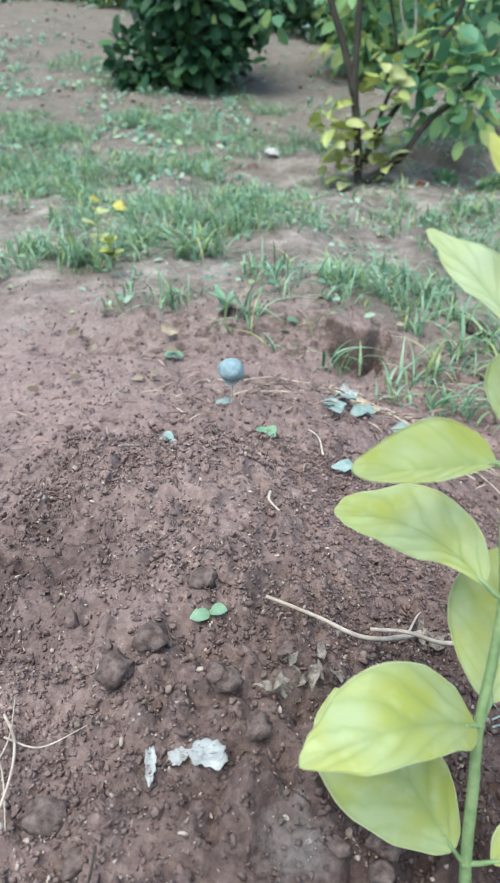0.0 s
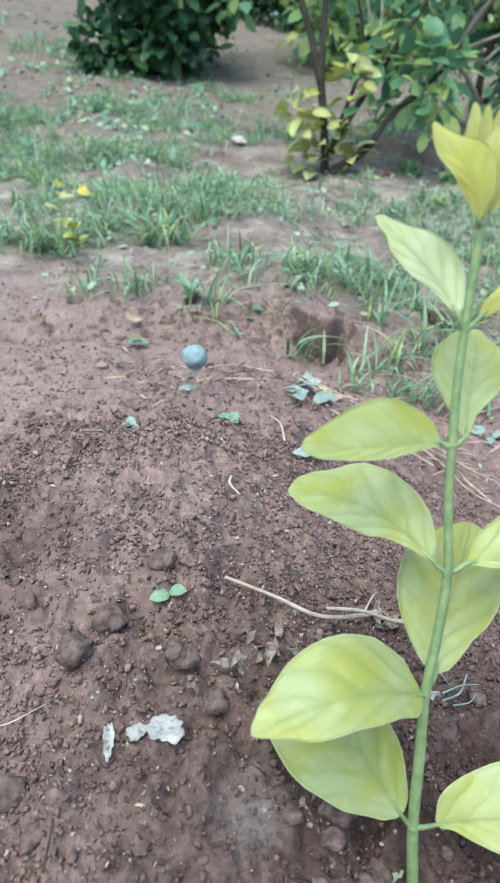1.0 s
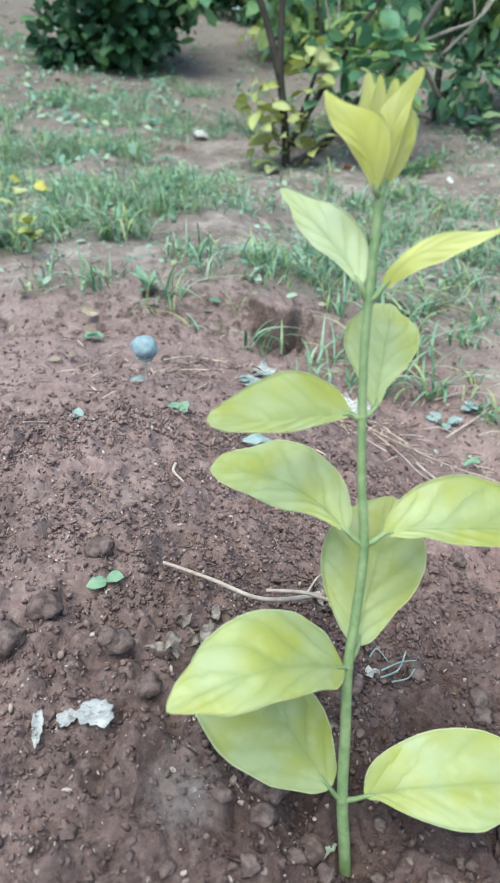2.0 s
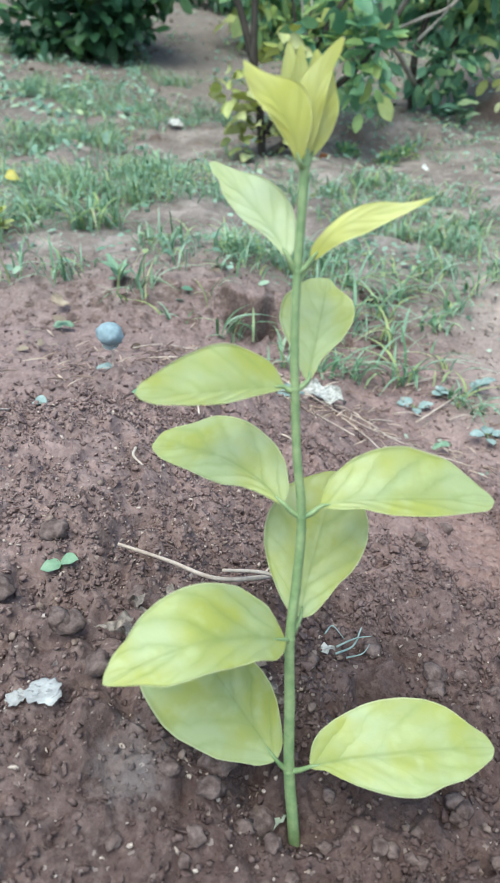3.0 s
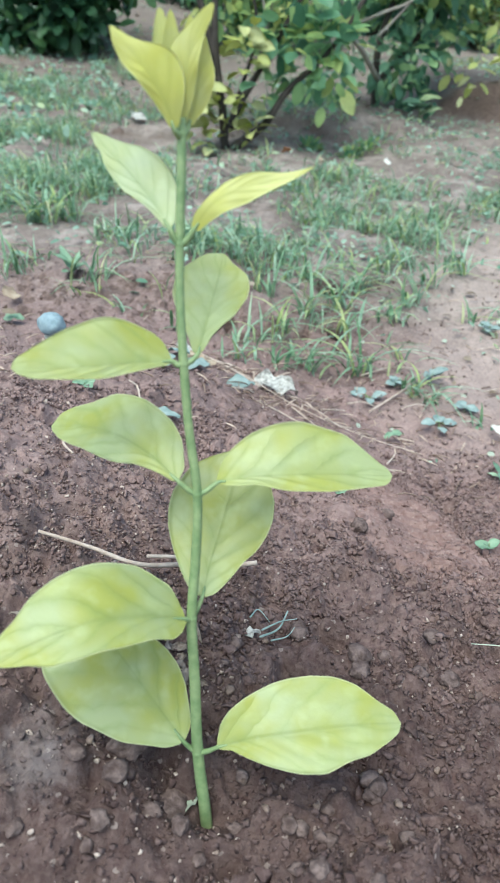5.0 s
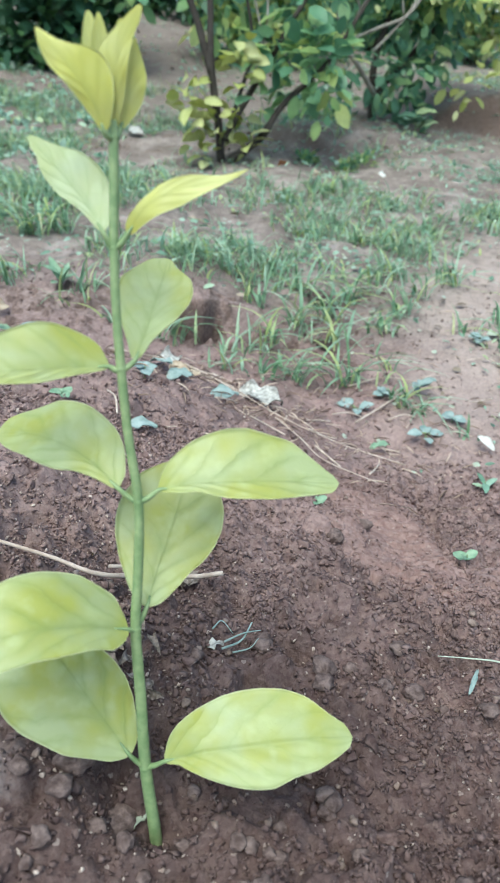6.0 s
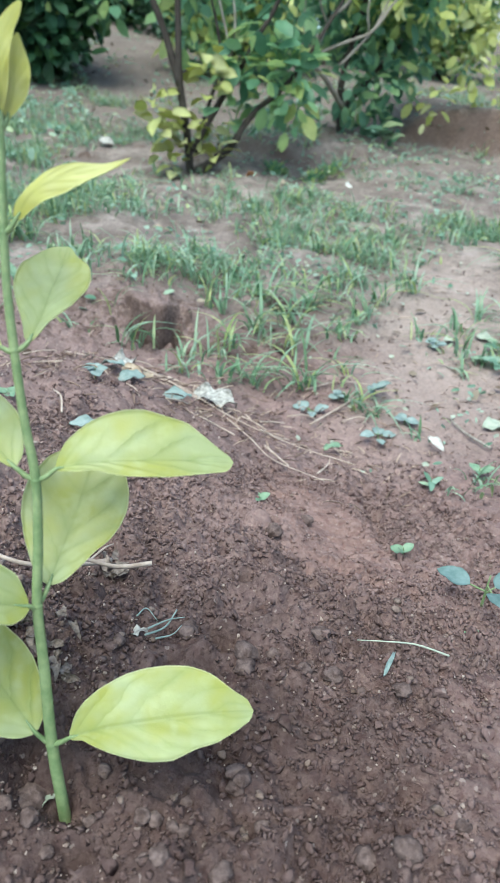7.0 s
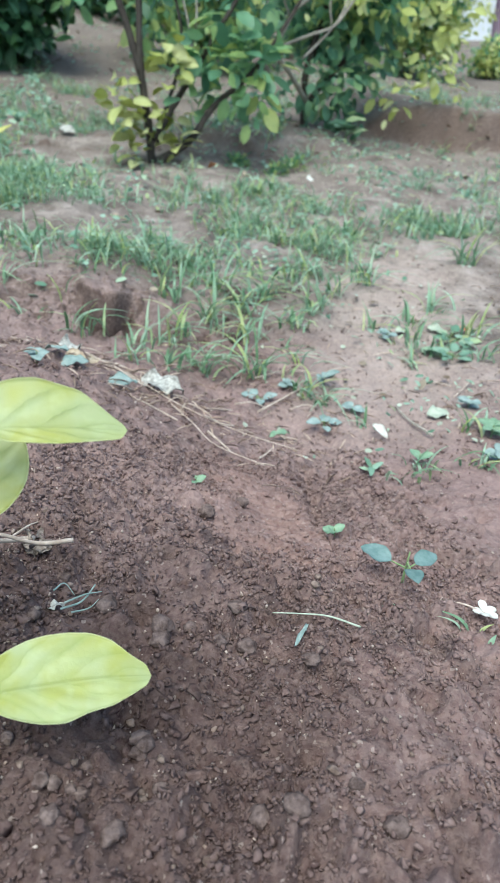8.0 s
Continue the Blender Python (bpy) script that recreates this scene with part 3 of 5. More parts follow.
SMALL_LEAF = np.array([(0, 0, 0), (0.3, 0.26, 0.05), (0.3, 0, 0), (0.3, -0.26, 0.05), (0.65, 0.27, 0.03), (0.65, 0, -0.03), (0.65, -0.27, 0.03), (1, 0, -0.12), (0.08, 0.12, 0.02), (0.08, -0.12, 0.02), (0.88, 0.14, -0.04), (0.88, -0.14, -0.04)])
SMALL_FACES = np.array([(0, 2, 8), (8, 2, 1), (0, 9, 2), (9, 3, 2), (1, 2, 5), (1, 5, 4), (2, 3, 6), (2, 6, 5), (4, 5, 10), (10, 5, 7), (5, 6, 11), (5, 11, 7)])


FAR_LEAF = np.array([(0, 0, 0), (0.45, 0.27, 0.05), (0.45, -0.27, 0.05), (1, 0, -0.10), (0.45, 0, 0)])
FAR_FACES = np.array([(0, 4, 1), (0, 2, 4), (1, 4, 3), (4, 2, 3)])


def turned(ways, ups):
    """Rotation matrices whose first axis follows ways and third axis is near ups."""
    x = ways / (np.linalg.norm(ways, axis=1)[:, None] + 1e-9)
    y = np.cross(ups, x)
    y /= np.linalg.norm(y, axis=1)[:, None] + 1e-9
    return np.stack([x, y, np.cross(x, y)], -1)


def leaf_swarm(name, at, ways, ups, sizes, width=1.0, far=False):
    """Many small leaves in one mesh."""
    rot = turned(ways, ups)
    leaf, sides = (FAR_LEAF, FAR_FACES) if far else (SMALL_LEAF, SMALL_FACES)
    shape = leaf * (1, width, 1)
    verts = np.einsum("nij,kj->nki", rot, shape) * sizes[:, None, None] + at[:, None]
    faces = sides[None] + (np.arange(len(at)) * len(leaf))[:, None, None]
    return mesh_of(name, verts.reshape(-1, 3), faces.reshape(-1, 3))


def blades(name, at, heads, length, width, droop, steps=5):
    """Curved grass blades in one mesh. heads: compass angle of each blade's lean."""
    n = len(at)
    s = np.linspace(0, 1, steps + 1)
    out = np.stack([np.cos(heads), np.sin(heads), np.zeros(n)], -1)
    side = np.stack([-np.sin(heads), np.cos(heads), np.zeros(n)], -1)
    lift = length[:, None] * (s - droop[:, None] * 0.62 * s**2.2)
    reach = length[:, None] * droop[:, None] * (0.25 * s + 0.75 * s**2)
    mid = at[:, None] + out[:, None] * reach[..., None]
    mid[..., 2] += lift
    half = 0.5 * width[:, None] * np.maximum(0.04, (1 - s**2.2))[None] * (0.6 + 0.4 * np.minimum(1, s * 4))[None]
    keel = np.zeros((n, len(s), 3))
    keel[..., 2] = half * 0.5
    v = np.stack([mid + side[:, None] * half[..., None] + keel, mid, mid - side[:, None] * half[..., None] + keel], 2)
    k = 3 * len(s)
    i = np.arange(steps)
    q = np.vstack([np.stack([3 * i + c, 3 * i + 1 + c, 3 * i + 4 + c, 3 * i + 3 + c], -1) for c in (0, 1)])
    faces = q[None] + (np.arange(n) * k)[:, None, None]
    return mesh_of(name, v.reshape(-1, 3), faces.reshape(-1, 4))


def ball_points(level):
    bm = bmesh.new()
    bmesh.ops.create_icosphere(bm, subdivisions=level, radius=1.0)
    v = np.array([p.co[:] for p in bm.verts])
    f = np.array([[p.index for p in q.verts] for q in bm.faces])
    bm.free()
    return v, f


BALL_1, BALL_2, BALL_3 = ball_points(1), ball_points(2), ball_points(3)


def lump_mesh(name, ball, size, seed, rough=0.22, flat=(1, 0.85, 0.7)):
    """One clod or pebble: a dented, uneven lump."""
    v, f = ball
    rng = np.random.default_rng(seed)
    o = rng.uniform(0, 50, 3)
    w = v.copy()
    for k, amp in ((1.3, 1.0), (2.9, 0.6), (6.0, 0.35), (11.0, 0.18)):
        nz = np.array([noise.noise(Vector(p * k + o)) for p in v])
        w = w + v * (rough * amp * nz)[:, None]
    return mesh_of(name, w * np.array(flat) * size, f)


# ---- the ground ----
def steps_out(start, first, growth, end):
    out, step, at = [], first, start
    while at < end:
        step *= growth
        at += step
        out.append(at)
    return np.array(out)


def build_ground():
    def reach(start, end):
        near = steps_out(start, 0.0019, 1.03 if end < 100 else 1.011, 1.0)
        return np.concatenate([near, steps_out(near[-1], near[-1] - near[-2], 1.06 if end < 100 else 1.022, end)])
    fx = np.arange(-0.22, 0.36, 0.0019)
    gx = np.concatenate([-reach(0.22, 60)[::-1], fx, reach(fx[-1], 60)])
    fy = np.arange(-0.08, 0.30, 0.0019)
    gy = np.concatenate([-steps_out(0.08, 0.0015, 1.08, 15)[::-1], fy, reach(fy[-1], 120)])
    gy = np.unique(np.concatenate([gy, np.arange(0.80, 0.96, 0.005), np.arange(2.28, 2.78, 0.012)]).round(4))
    sx, sy = np.gradient(gx), np.gradient(gy)
    x, y = np.meshgrid(gx, gy)
    grid = np.maximum(*np.meshgrid(sx, sy))
    z = lie(x, y) + relief(x, y, grid)
    # the lip of the dug hole hangs over it
    lip = np.exp(-(((x - 0.080) / 0.034) ** 4) - ((y - 0.922) / 0.022) ** 2)
    y = y - 0.050 * lip
    z = z + 0.006 * lip
    nx, ny = len(gx), len(gy)
    i, j = np.meshgrid(np.arange(ny - 1), np.arange(nx - 1), indexing="ij")
    q = np.stack([i * nx + j, i * nx + j + 1, (i + 1) * nx + j + 1, (i + 1) * nx + j], -1).reshape(-1, 4)
    me = mesh_of("ground", np.stack([x, y, z], -1).reshape(-1, 3), q)
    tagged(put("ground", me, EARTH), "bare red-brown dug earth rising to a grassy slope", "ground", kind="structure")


build_ground()


def build_crumbs(name, count, ball, lo, hi, box, seed, label, material=CRUMB):
    """Loose crumbs of earth strewn over the dug ground."""
    rng = np.random.default_rng(seed)
    x, y = rng.uniform(box[0], box[1], count * 3), rng.uniform(box[2], box[3], count * 3)
    keep = rng.uniform(0, 1, len(x)) < (0.5 if name == "path_clods" else rough_share(x, y) ** 1.5) * np.clip(0.80 + 0.6 * ripple(x * 14, y * 14, 50) + 0.5 * ripple(x * 37, y * 37, 51), 0.18, 1) * np.clip(1.25 - y / 1.2, 0.22, 1)
    x, y = x[keep][:count], y[keep][:count]
    n = len(x)
    r = lo * (hi / lo) ** (rng.uniform(0, 1, n) ** 2.4)
    v, f = ball
    # broken faces: each crumb is cut back by a few planes
    shape = np.repeat(v[None], n, 0)
    for _ in range(8):
        way = rng.normal(size=(n, 3))
        way /= np.linalg.norm(way, axis=1)[:, None]
        over = np.maximum(0, np.einsum("nkj,nj->nk", shape, way) - rng.uniform(0.15, 0.7, (n, 1)))
        shape = shape - over[..., None] * way[:, None]
    shape = shape * (1 + rng.uniform(-0.34, 0.34, (n, len(v))))[..., None] * rng.uniform(0.55, 1.35, (n, 1, 3))
    rot = turned(rng.normal(size=(n, 3)), rng.normal(size=(n, 3)))
    w = np.einsum("nij,nkj->nki", rot, shape) * r[:, None, None]
    z = ground_z(x, y) + rng.uniform(-0.45, 0.45, n) * r
    w += np.stack([x, y, z], -1)[:, None]
    faces = f[None] + (np.arange(n) * len(v))[:, None, None]
    me = mesh_of(name, w.reshape(-1, 3), faces.reshape(-1, 3), smooth=False)
    tagged(put(name, me, material), label, "soil", kind="stuff")


build_crumbs("soil_crumbs", 60000, BALL_1, 0.0008, 0.0031, (-0.27, 0.37, -0.08, 0.42), 3, "fine loose crumbs of red-brown soil on dug earth")
build_crumbs("pale_grit", 2600, BALL_1, 0.0006, 0.0020, (-0.35, 0.45, -0.07, 0.8), 6, "pale pinkish grit strewn on dug earth", GRIT)
build_crumbs("pale_grit", 1500, BALL_1, 0.0008, 0.0026, (-0.25, 0.02, -0.06, 0.36), 9, "pale pinkish grit on the cloddy mound", GRIT)
build_crumbs("far_soil_clods", 10000, BALL_1, 0.0012, 0.0042, (-0.6, 0.7, 0.30, 1.15), 5, "loose clods of soil below the grass")
build_crumbs("path_clods", 5200, BALL_1, 0.0010, 0.0050, (0.25, 1.0, 0.42, 1.30), 15, "crumbs and small clods on the trodden earth")
build_crumbs("soil_clods", 2600, BALL_2, 0.0018, 0.0050, (-0.30, 0.40, -0.08, 0.50), 4, "small rough clods of red-brown soil on dug earth")


# ---- the sapling ----
def build_sapling():
    plant = thing("sapling", (0, 0, 0), "young jasmine sapling with broad yellow-green leaves planted in dug earth", "plant")
    nodes = [(0.0003, -0.002, -0.026), (0.0, 0.0, 0.002), (-0.0024, 0.0079, 0.0393), (-0.0024, 0.0152, 0.0755), (-0.0025, 0.0211, 0.1056), (0.0002, 0.0265, 0.132), (0.0018, 0.0318, 0.1588), (-0.0003, 0.0370, 0.184), (-0.0013, 0.0418, 0.2092), (-0.0016, 0.046, 0.230), (-0.0009, 0.0501, 0.2505), (0.0004, 0.0536, 0.268), (0.0013, 0.057, 0.285), (0.0016, 0.058, 0.290)]
    radii = [0.0031, 0.0028, 0.0025, 0.0023, 0.0021, 0.0020, 0.0019, 0.0017, 0.0017, 0.0016, 0.0016, 0.0016, 0.0017, 0.0013]
    put("stem", tube_mesh("stem", nodes, radii, 14, 90, 0.02, 1), STALK, plant, "green stem, thicker at its joints")
    for at in (2, 4, 6, 8, 10, 12):
        x, y, z = nodes[at]
        v, f = BALL_2
        me = mesh_of("joint", v * np.array((1.12, 1.12, 1.3)) * radii[at] + np.array((x, y, z)), f)
        put("joint", me, STALK, plant)
    def leaf(node, mid, face, left, right, material, name="leaf", seed=0, cup=0.0, wave=0.0006):
        blade = put(name, broad_leaf(name, mid, face, left, right, seed, cup, wave), material, plant, "soft yellow young leaf" if material is LEAF_NEW else "")
        a, b = np.array(nodes[node]), np.array(mid[0])
        c = b + 0.3 * (np.array(mid[1]) - b)
        put("petiole", tube_mesh("petiole", [a, (a + b) / 2 + np.array((0, 0, -0.0008)), b, c], [0.0014, 0.0012, 0.0009, 0.0004], 8, 14), STALK, blade)

    leaf(4, [(-0.0052, 0.018, 0.1083), (-0.0225, 0.0091, 0.1198), (-0.0398, 0.0015, 0.1259), (-0.0602, -0.0044, 0.1239), (-0.0755, -0.009, 0.1203)], (0.05, -0.4, 0.9), [5.5, 9.4, 9.5, 10.8, 11.5, 11.4, 11.9, 10.9, 6.7, 4.0, 1.8], [14.5, 18.0, 22.7, 23.6, 24.2, 23.8, 22.0, 18.1, 11.2, 7.8, 3.8], LEAF_OLD, seed=0)
    leaf(2, [(-0.0086, 0.008, 0.0478), (-0.0209, 0.0176, 0.0639), (-0.0323, 0.028, 0.0783), (-0.0439, 0.0396, 0.09), (-0.0551, 0.052, 0.0929)], (0.1, -0.65, 0.7), [7.2, 12.1, 20.0, 24.2, 28.5, 30.2, 30.0, 29.2, 27.4, 21.8, 15.6], [6.6, 10.7, 15.4, 17.7, 17.8, 16.1, 14.9, 11.4, 8.5, 4.0, 1.7], LEAF_OLD, seed=1)
    leaf(2, [(0.0059, 0.004, 0.0463), (0.0202, 0.0004, 0.0538), (0.0392, -0.002, 0.0573), (0.064, -0.0026, 0.0581), (0.0857, -0.002, 0.0555)], (-0.05, -0.38, 0.92), [9.1, 13.5, 16.7, 19.3, 21.9, 23.4, 23.7, 22.1, 17.6, 9.8, 6.0], [1.6, 2.5, 6.8, 10.5, 13.7, 16.5, 17.6, 13.8, 12.2, 8.0, 4.7], LEAF_OLD, seed=2)
    leaf(6, [(-0.0056, 0.033, 0.165), (-0.0151, 0.0416, 0.1714), (-0.0277, 0.0515, 0.176), (-0.041, 0.0631, 0.1751), (-0.0566, 0.076, 0.1701)], (0.05, -0.6, 0.75), [1.6, 2.5, 4.2, 6.2, 10.3, 11.3, 10.7, 9.5, 8.7, 6.3, 2.9], [5.5, 8.9, 13.9, 17.4, 19.0, 19.9, 19.2, 17.8, 12.2, 9.7, 7.2], LEAF_OLD, seed=3)
    leaf(6, [(0.0097, 0.033, 0.1628), (0.0213, 0.0305, 0.166), (0.0367, 0.0292, 0.1668), (0.0577, 0.0298, 0.1652), (0.0807, 0.0315, 0.1616)], (0, -0.7, 0.7), [5.4, 9.9, 13.8, 17.7, 19.8, 21.3, 21.6, 19.1, 16.4, 8.4, 3.5], [1.2, 2.0, 3.2, 3.1, 4.7, 6.4, 7.0, 7.3, 6.3, 4.9, 4.1], LEAF_OLD, seed=4)
    leaf(4, [(0.0025, 0.026, 0.1124), (0.0068, 0.0389, 0.1195), (0.0133, 0.051, 0.1311), (0.0198, 0.0619, 0.1443), (0.0251, 0.072, 0.155)], (-0.1, -0.8, 0.5), [5.6, 8.8, 13.0, 17.9, 22.1, 24.1, 24.4, 22.2, 19.5, 12.3, 5.5], [4.8, 7.8, 11.2, 13.7, 18.3, 20.8, 21.6, 20.1, 16.4, 11.5, 8.5], LEAF_OLD, seed=5)
    leaf(8, [(-0.0055, 0.042, 0.2104), (-0.0177, 0.0367, 0.2128), (-0.0299, 0.0322, 0.2141), (-0.0434, 0.0289, 0.215), (-0.0589, 0.0264, 0.2166)], (0, -0.75, 0.65), [1.2, 1.9, 2.9, 3.7, 4.3, 4.8, 4.7, 4.6, 4.1, 3.8, 2.2], [7.7, 11.4, 14.3, 16.6, 17.6, 17.3, 15.8, 14.0, 10.9, 6.7, 3.8], LEAF_OLD, seed=6)
    leaf(8, [(0.004, 0.044, 0.212), (0.0079, 0.0559, 0.2181), (0.0117, 0.067, 0.2256), (0.0155, 0.0769, 0.2328), (0.0185, 0.086, 0.2391)], (-0.1, -0.75, 0.6), [2.5, 4.0, 6.9, 10.0, 13.2, 15.8, 16.2, 15.8, 13.1, 10.0, 6.9], [1.4, 2.3, 3.4, 6.6, 10.1, 11.8, 13.3, 13.3, 11.2, 4.6, 2.4], LEAF_OLD, seed=7)
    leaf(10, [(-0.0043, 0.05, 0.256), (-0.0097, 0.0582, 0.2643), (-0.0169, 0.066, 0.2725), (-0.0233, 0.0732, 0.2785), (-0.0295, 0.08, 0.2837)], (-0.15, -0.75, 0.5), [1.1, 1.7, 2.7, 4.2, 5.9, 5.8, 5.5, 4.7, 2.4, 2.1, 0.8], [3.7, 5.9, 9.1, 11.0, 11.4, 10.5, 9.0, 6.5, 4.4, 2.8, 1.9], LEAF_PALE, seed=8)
    leaf(10, [(0.0039, 0.05, 0.255), (0.0105, 0.049, 0.2642), (0.0218, 0.0485, 0.2698), (0.0353, 0.0485, 0.2719), (0.0453, 0.049, 0.2759)], (0.1, -0.8, 0.5), [1.6, 2.6, 2.3, 2.9, 3.9, 3.9, 3.8, 3.1, 2.0, 0.9, 0.3], [1.7, 2.7, 4.3, 4.9, 5.4, 5.4, 4.1, 2.1, 1.0, 0.7, 0.3], LEAF_NEW, seed=9)
    leaf(12, [(-0.0012, 0.0535, 0.2865), (-0.0043, 0.0527, 0.2956), (-0.009, 0.0527, 0.3032), (-0.0142, 0.054, 0.3096), (-0.0198, 0.056, 0.3155)], (0.1, -0.95, 0.1), [1.1, 1.7, 2.8, 3.4, 3.9, 4.1, 4.5, 4.7, 4.0, 2.7, 1.0], [2.4, 3.8, 6.6, 9.2, 10.8, 10.6, 8.4, 4.9, 2.6, 1.5, 0.8], LEAF_NEW, seed=10, cup=-0.15)
    leaf(12, [(0.0018, 0.058, 0.287), (0.0028, 0.0571, 0.2963), (0.0037, 0.057, 0.3053), (0.0071, 0.0581, 0.3144), (0.0127, 0.06, 0.3226)], (0, -0.98, 0.1), [1.4, 2.3, 3.7, 4.8, 5.8, 6.6, 6.4, 4.6, 2.7, 2.0, 1.1], [0.9, 1.4, 2.3, 3.0, 3.5, 3.5, 3.2, 2.8, 2.4, 2.0, 1.0], LEAF_NEW, seed=11)
    leaf(12, [(0.0037, 0.06, 0.2872), (0.0064, 0.0608, 0.2945), (0.0075, 0.0615, 0.3012), (0.0088, 0.0622, 0.3078), (0.0101, 0.063, 0.3137)], (0.25, -0.95, 0.1), [1.2, 2.0, 3.2, 3.9, 4.2, 4.6, 4.4, 4.2, 3.1, 1.5, 0.6], [1.2, 2.2, 3.6, 4.9, 5.4, 5.6, 5.4, 4.6, 3.3, 1.8, 0.8], LEAF_NEW, seed=12)
    leaf(12, [(0.0010, 0.060, 0.2880), (-0.0028, 0.062, 0.304), (-0.0041, 0.065, 0.3212)], (0.05, -0.95, 0.1), [1.1, 1.7, 2.5, 3.1, 3.6, 3.8, 3.8, 3.5, 2.8, 1.9, 1.1], [1.1, 1.7, 2.5, 3.1, 3.6, 3.8, 3.8, 3.5, 2.8, 1.9, 1.1], LEAF_NEW, "young_leaf", 30, 0.2)
    leaf(12, [(0.0014, 0.060, 0.2880), (-0.0004, 0.061, 0.304), (-0.0008, 0.062, 0.3205)], (0.05, -0.95, 0.1), [1.0, 1.5, 2.1, 2.7, 3.1, 3.3, 3.3, 3.0, 2.5, 1.6, 0.9], [1.0, 1.5, 2.1, 2.7, 3.1, 3.3, 3.3, 3.0, 2.5, 1.6, 0.9], LEAF_NEW, "young_leaf", 30, 0.2)
    leaf(12, [(0.0020, 0.062, 0.2880), (0.0042, 0.065, 0.304), (0.0060, 0.068, 0.3195)], (0.05, -0.95, 0.1), [1.1, 1.7, 2.5, 3.1, 3.6, 3.8, 3.8, 3.5, 2.8, 1.9, 1.1], [1.1, 1.7, 2.5, 3.1, 3.6, 3.8, 3.8, 3.5, 2.8, 1.9, 1.1], LEAF_NEW, "young_leaf", 30, 0.2)


build_sapling()


# ---- shrubs behind ----
def crown_mesh(name, clumps, count, size, seed, spread=0.09, width=1.0, far=False):
    """Leaves gathered in clumps. clumps: centres with radii."""
    rng = np.random.default_rng(seed)
    at, ways = [], []
    weight = np.array([c[3] ** 2 for c in clumps])
    which = rng.choice(len(clumps), count, p=weight / weight.sum())
    for k in which:
        x, y, z, r = clumps[k]
        d = rng.normal(size=3)
        d /= np.linalg.norm(d)
        p = np.array((x, y, z)) + d * r * rng.uniform(0.35, 1.0) ** 0.6 + rng.normal(size=3) * spread * 0.25
        at.append(p)
        ways.append(d + np.array((0, 0, -0.25)) + rng.normal(size=3) * 0.5)
    ups = np.array([0, -0.35, 1.0]) + rng.normal(size=(count, 3)) * 0.55
    sizes = size * rng.uniform(0.55, 1.15, count)
    return leaf_swarm(name, np.array(at), np.array(ways), ups, sizes, width, far)


def build_shrub(at, label, stems, crowns, group="garden shrubs"):
    x, y = at
    shrub = thing("shrub", (x, y, float(lie(np.array(x), np.array(y)))), label, "shrub", group)
    for k, (points, r0, r1, bark) in enumerate(stems):
        put("branch" if points[0][2] > 0.03 else "trunk", tube_mesh("branch", points, [0.85 * r0, 0.42 * (r0 + r1), 0.85 * r1], 8, 5 * len(points), 0.08, k), bark, shrub)
    for k, (clumps, count, size, leaf, words) in enumerate(crowns):
        put("crown", crown_mesh("crown", clumps, count, size, 17 * k + int(100 * x) % 97 + 3, far=y > 4.5), leaf, shrub, words)
    return shrub


def cloud(rng, centre, radii, n, r):
    """Clump centres strewn through an ellipsoid."""
    out = []
    for _ in range(n):
        d = rng.normal(size=3)
        d = d / np.linalg.norm(d) * rng.uniform(0.3, 1) ** 0.5
        out.append((centre[0] + d[0] * radii[0], centre[1] + d[1] * radii[1], centre[2] + d[2] * radii[2], r * rng.uniform(0.7, 1.3)))
    return out


rng = np.random.default_rng(11)

# the shrub with bare dark trunks and yellowing leaves at its foot
front = build_shrub(
    (0.265, 2.16), "shrub with thin dark trunks and yellowing leaves at its foot", [
        ([(0, 0, -0.03), (-0.01, 0, 0.10), (-0.03, 0, 0.26), (-0.03, 0.01, 0.45), (-0.02, 0.02, 0.8), (-0.05, 0.05, 1.2)], 0.017, 0.008, BARK),
        ([(-0.03, 0, 0.24), (-0.07, 0.02, 0.38), (-0.12, 0.03, 0.52), (-0.16, 0.05, 0.75), (-0.22, 0.06, 1.1)], 0.015, 0.006, BARK),
        ([(0.01, -0.01, 0.05), (0.04, 0.0, 0.11), (0.12, 0.02, 0.23), (0.22, 0.04, 0.38), (0.30, 0.05, 0.52), (0.42, 0.08, 0.9)], 0.015, 0.006, BARK),
        ([(0.02, -0.01, -0.01), (0.12, -0.02, 0.06), (0.20, 0, 0.16), (0.34, 0.02, 0.28), (0.5, 0.05, 0.5)], 0.017, 0.006, BARK),
        ([(0.10, 0.02, 0.21), (0.13, 0.04, 0.34), (0.10, 0.05, 0.48), (0.06, 0.06, 0.7)], 0.006, 0.003, BARK_PALE),
        ([(0.13, 0.04, 0.30), (0.15, 0.05, 0.42), (0.13, 0.06, 0.6)], 0.005, 0.003, BARK_PALE),
        ([(0.04, 0.06, 0.11), (0.11, 0.1, 0.34), (0.05, 0.12, 0.6)], 0.008, 0.004, BARK),
    ], [
        ([(0.27, 0.02, 0.26, 0.10), (0.18, 0.0, 0.32, 0.08), (0.34, 0.03, 0.30, 0.08), (0.26, 0.04, 0.42, 0.08), (0.33, -0.03, 0.20, 0.07), (0.15, 0.03, 0.22, 0.05)], 170, 0.075, SHRUB, "mid-green leaves"),
        (cloud(rng, (0.16, 0.15, 0.80), (0.42, 0.2, 0.30), 26, 0.11), 560, 0.07, SHRUB, "green leaves"),
        (cloud(rng, (0.3, 0.25, 0.52), (0.35, 0.15, 0.12), 9, 0.09), 150, 0.075, SHRUB, "green leaves"),
    ])
yl = leaf_mesh("leaf", (0, 0, 0), (0.07, 0, -0.008), (0, 0, 1), 0.021, 0.021, bend=0.006, fold_left=12, fold_right=12, wave=0.001, n=9, m=2)
yrng = np.random.default_rng(5)
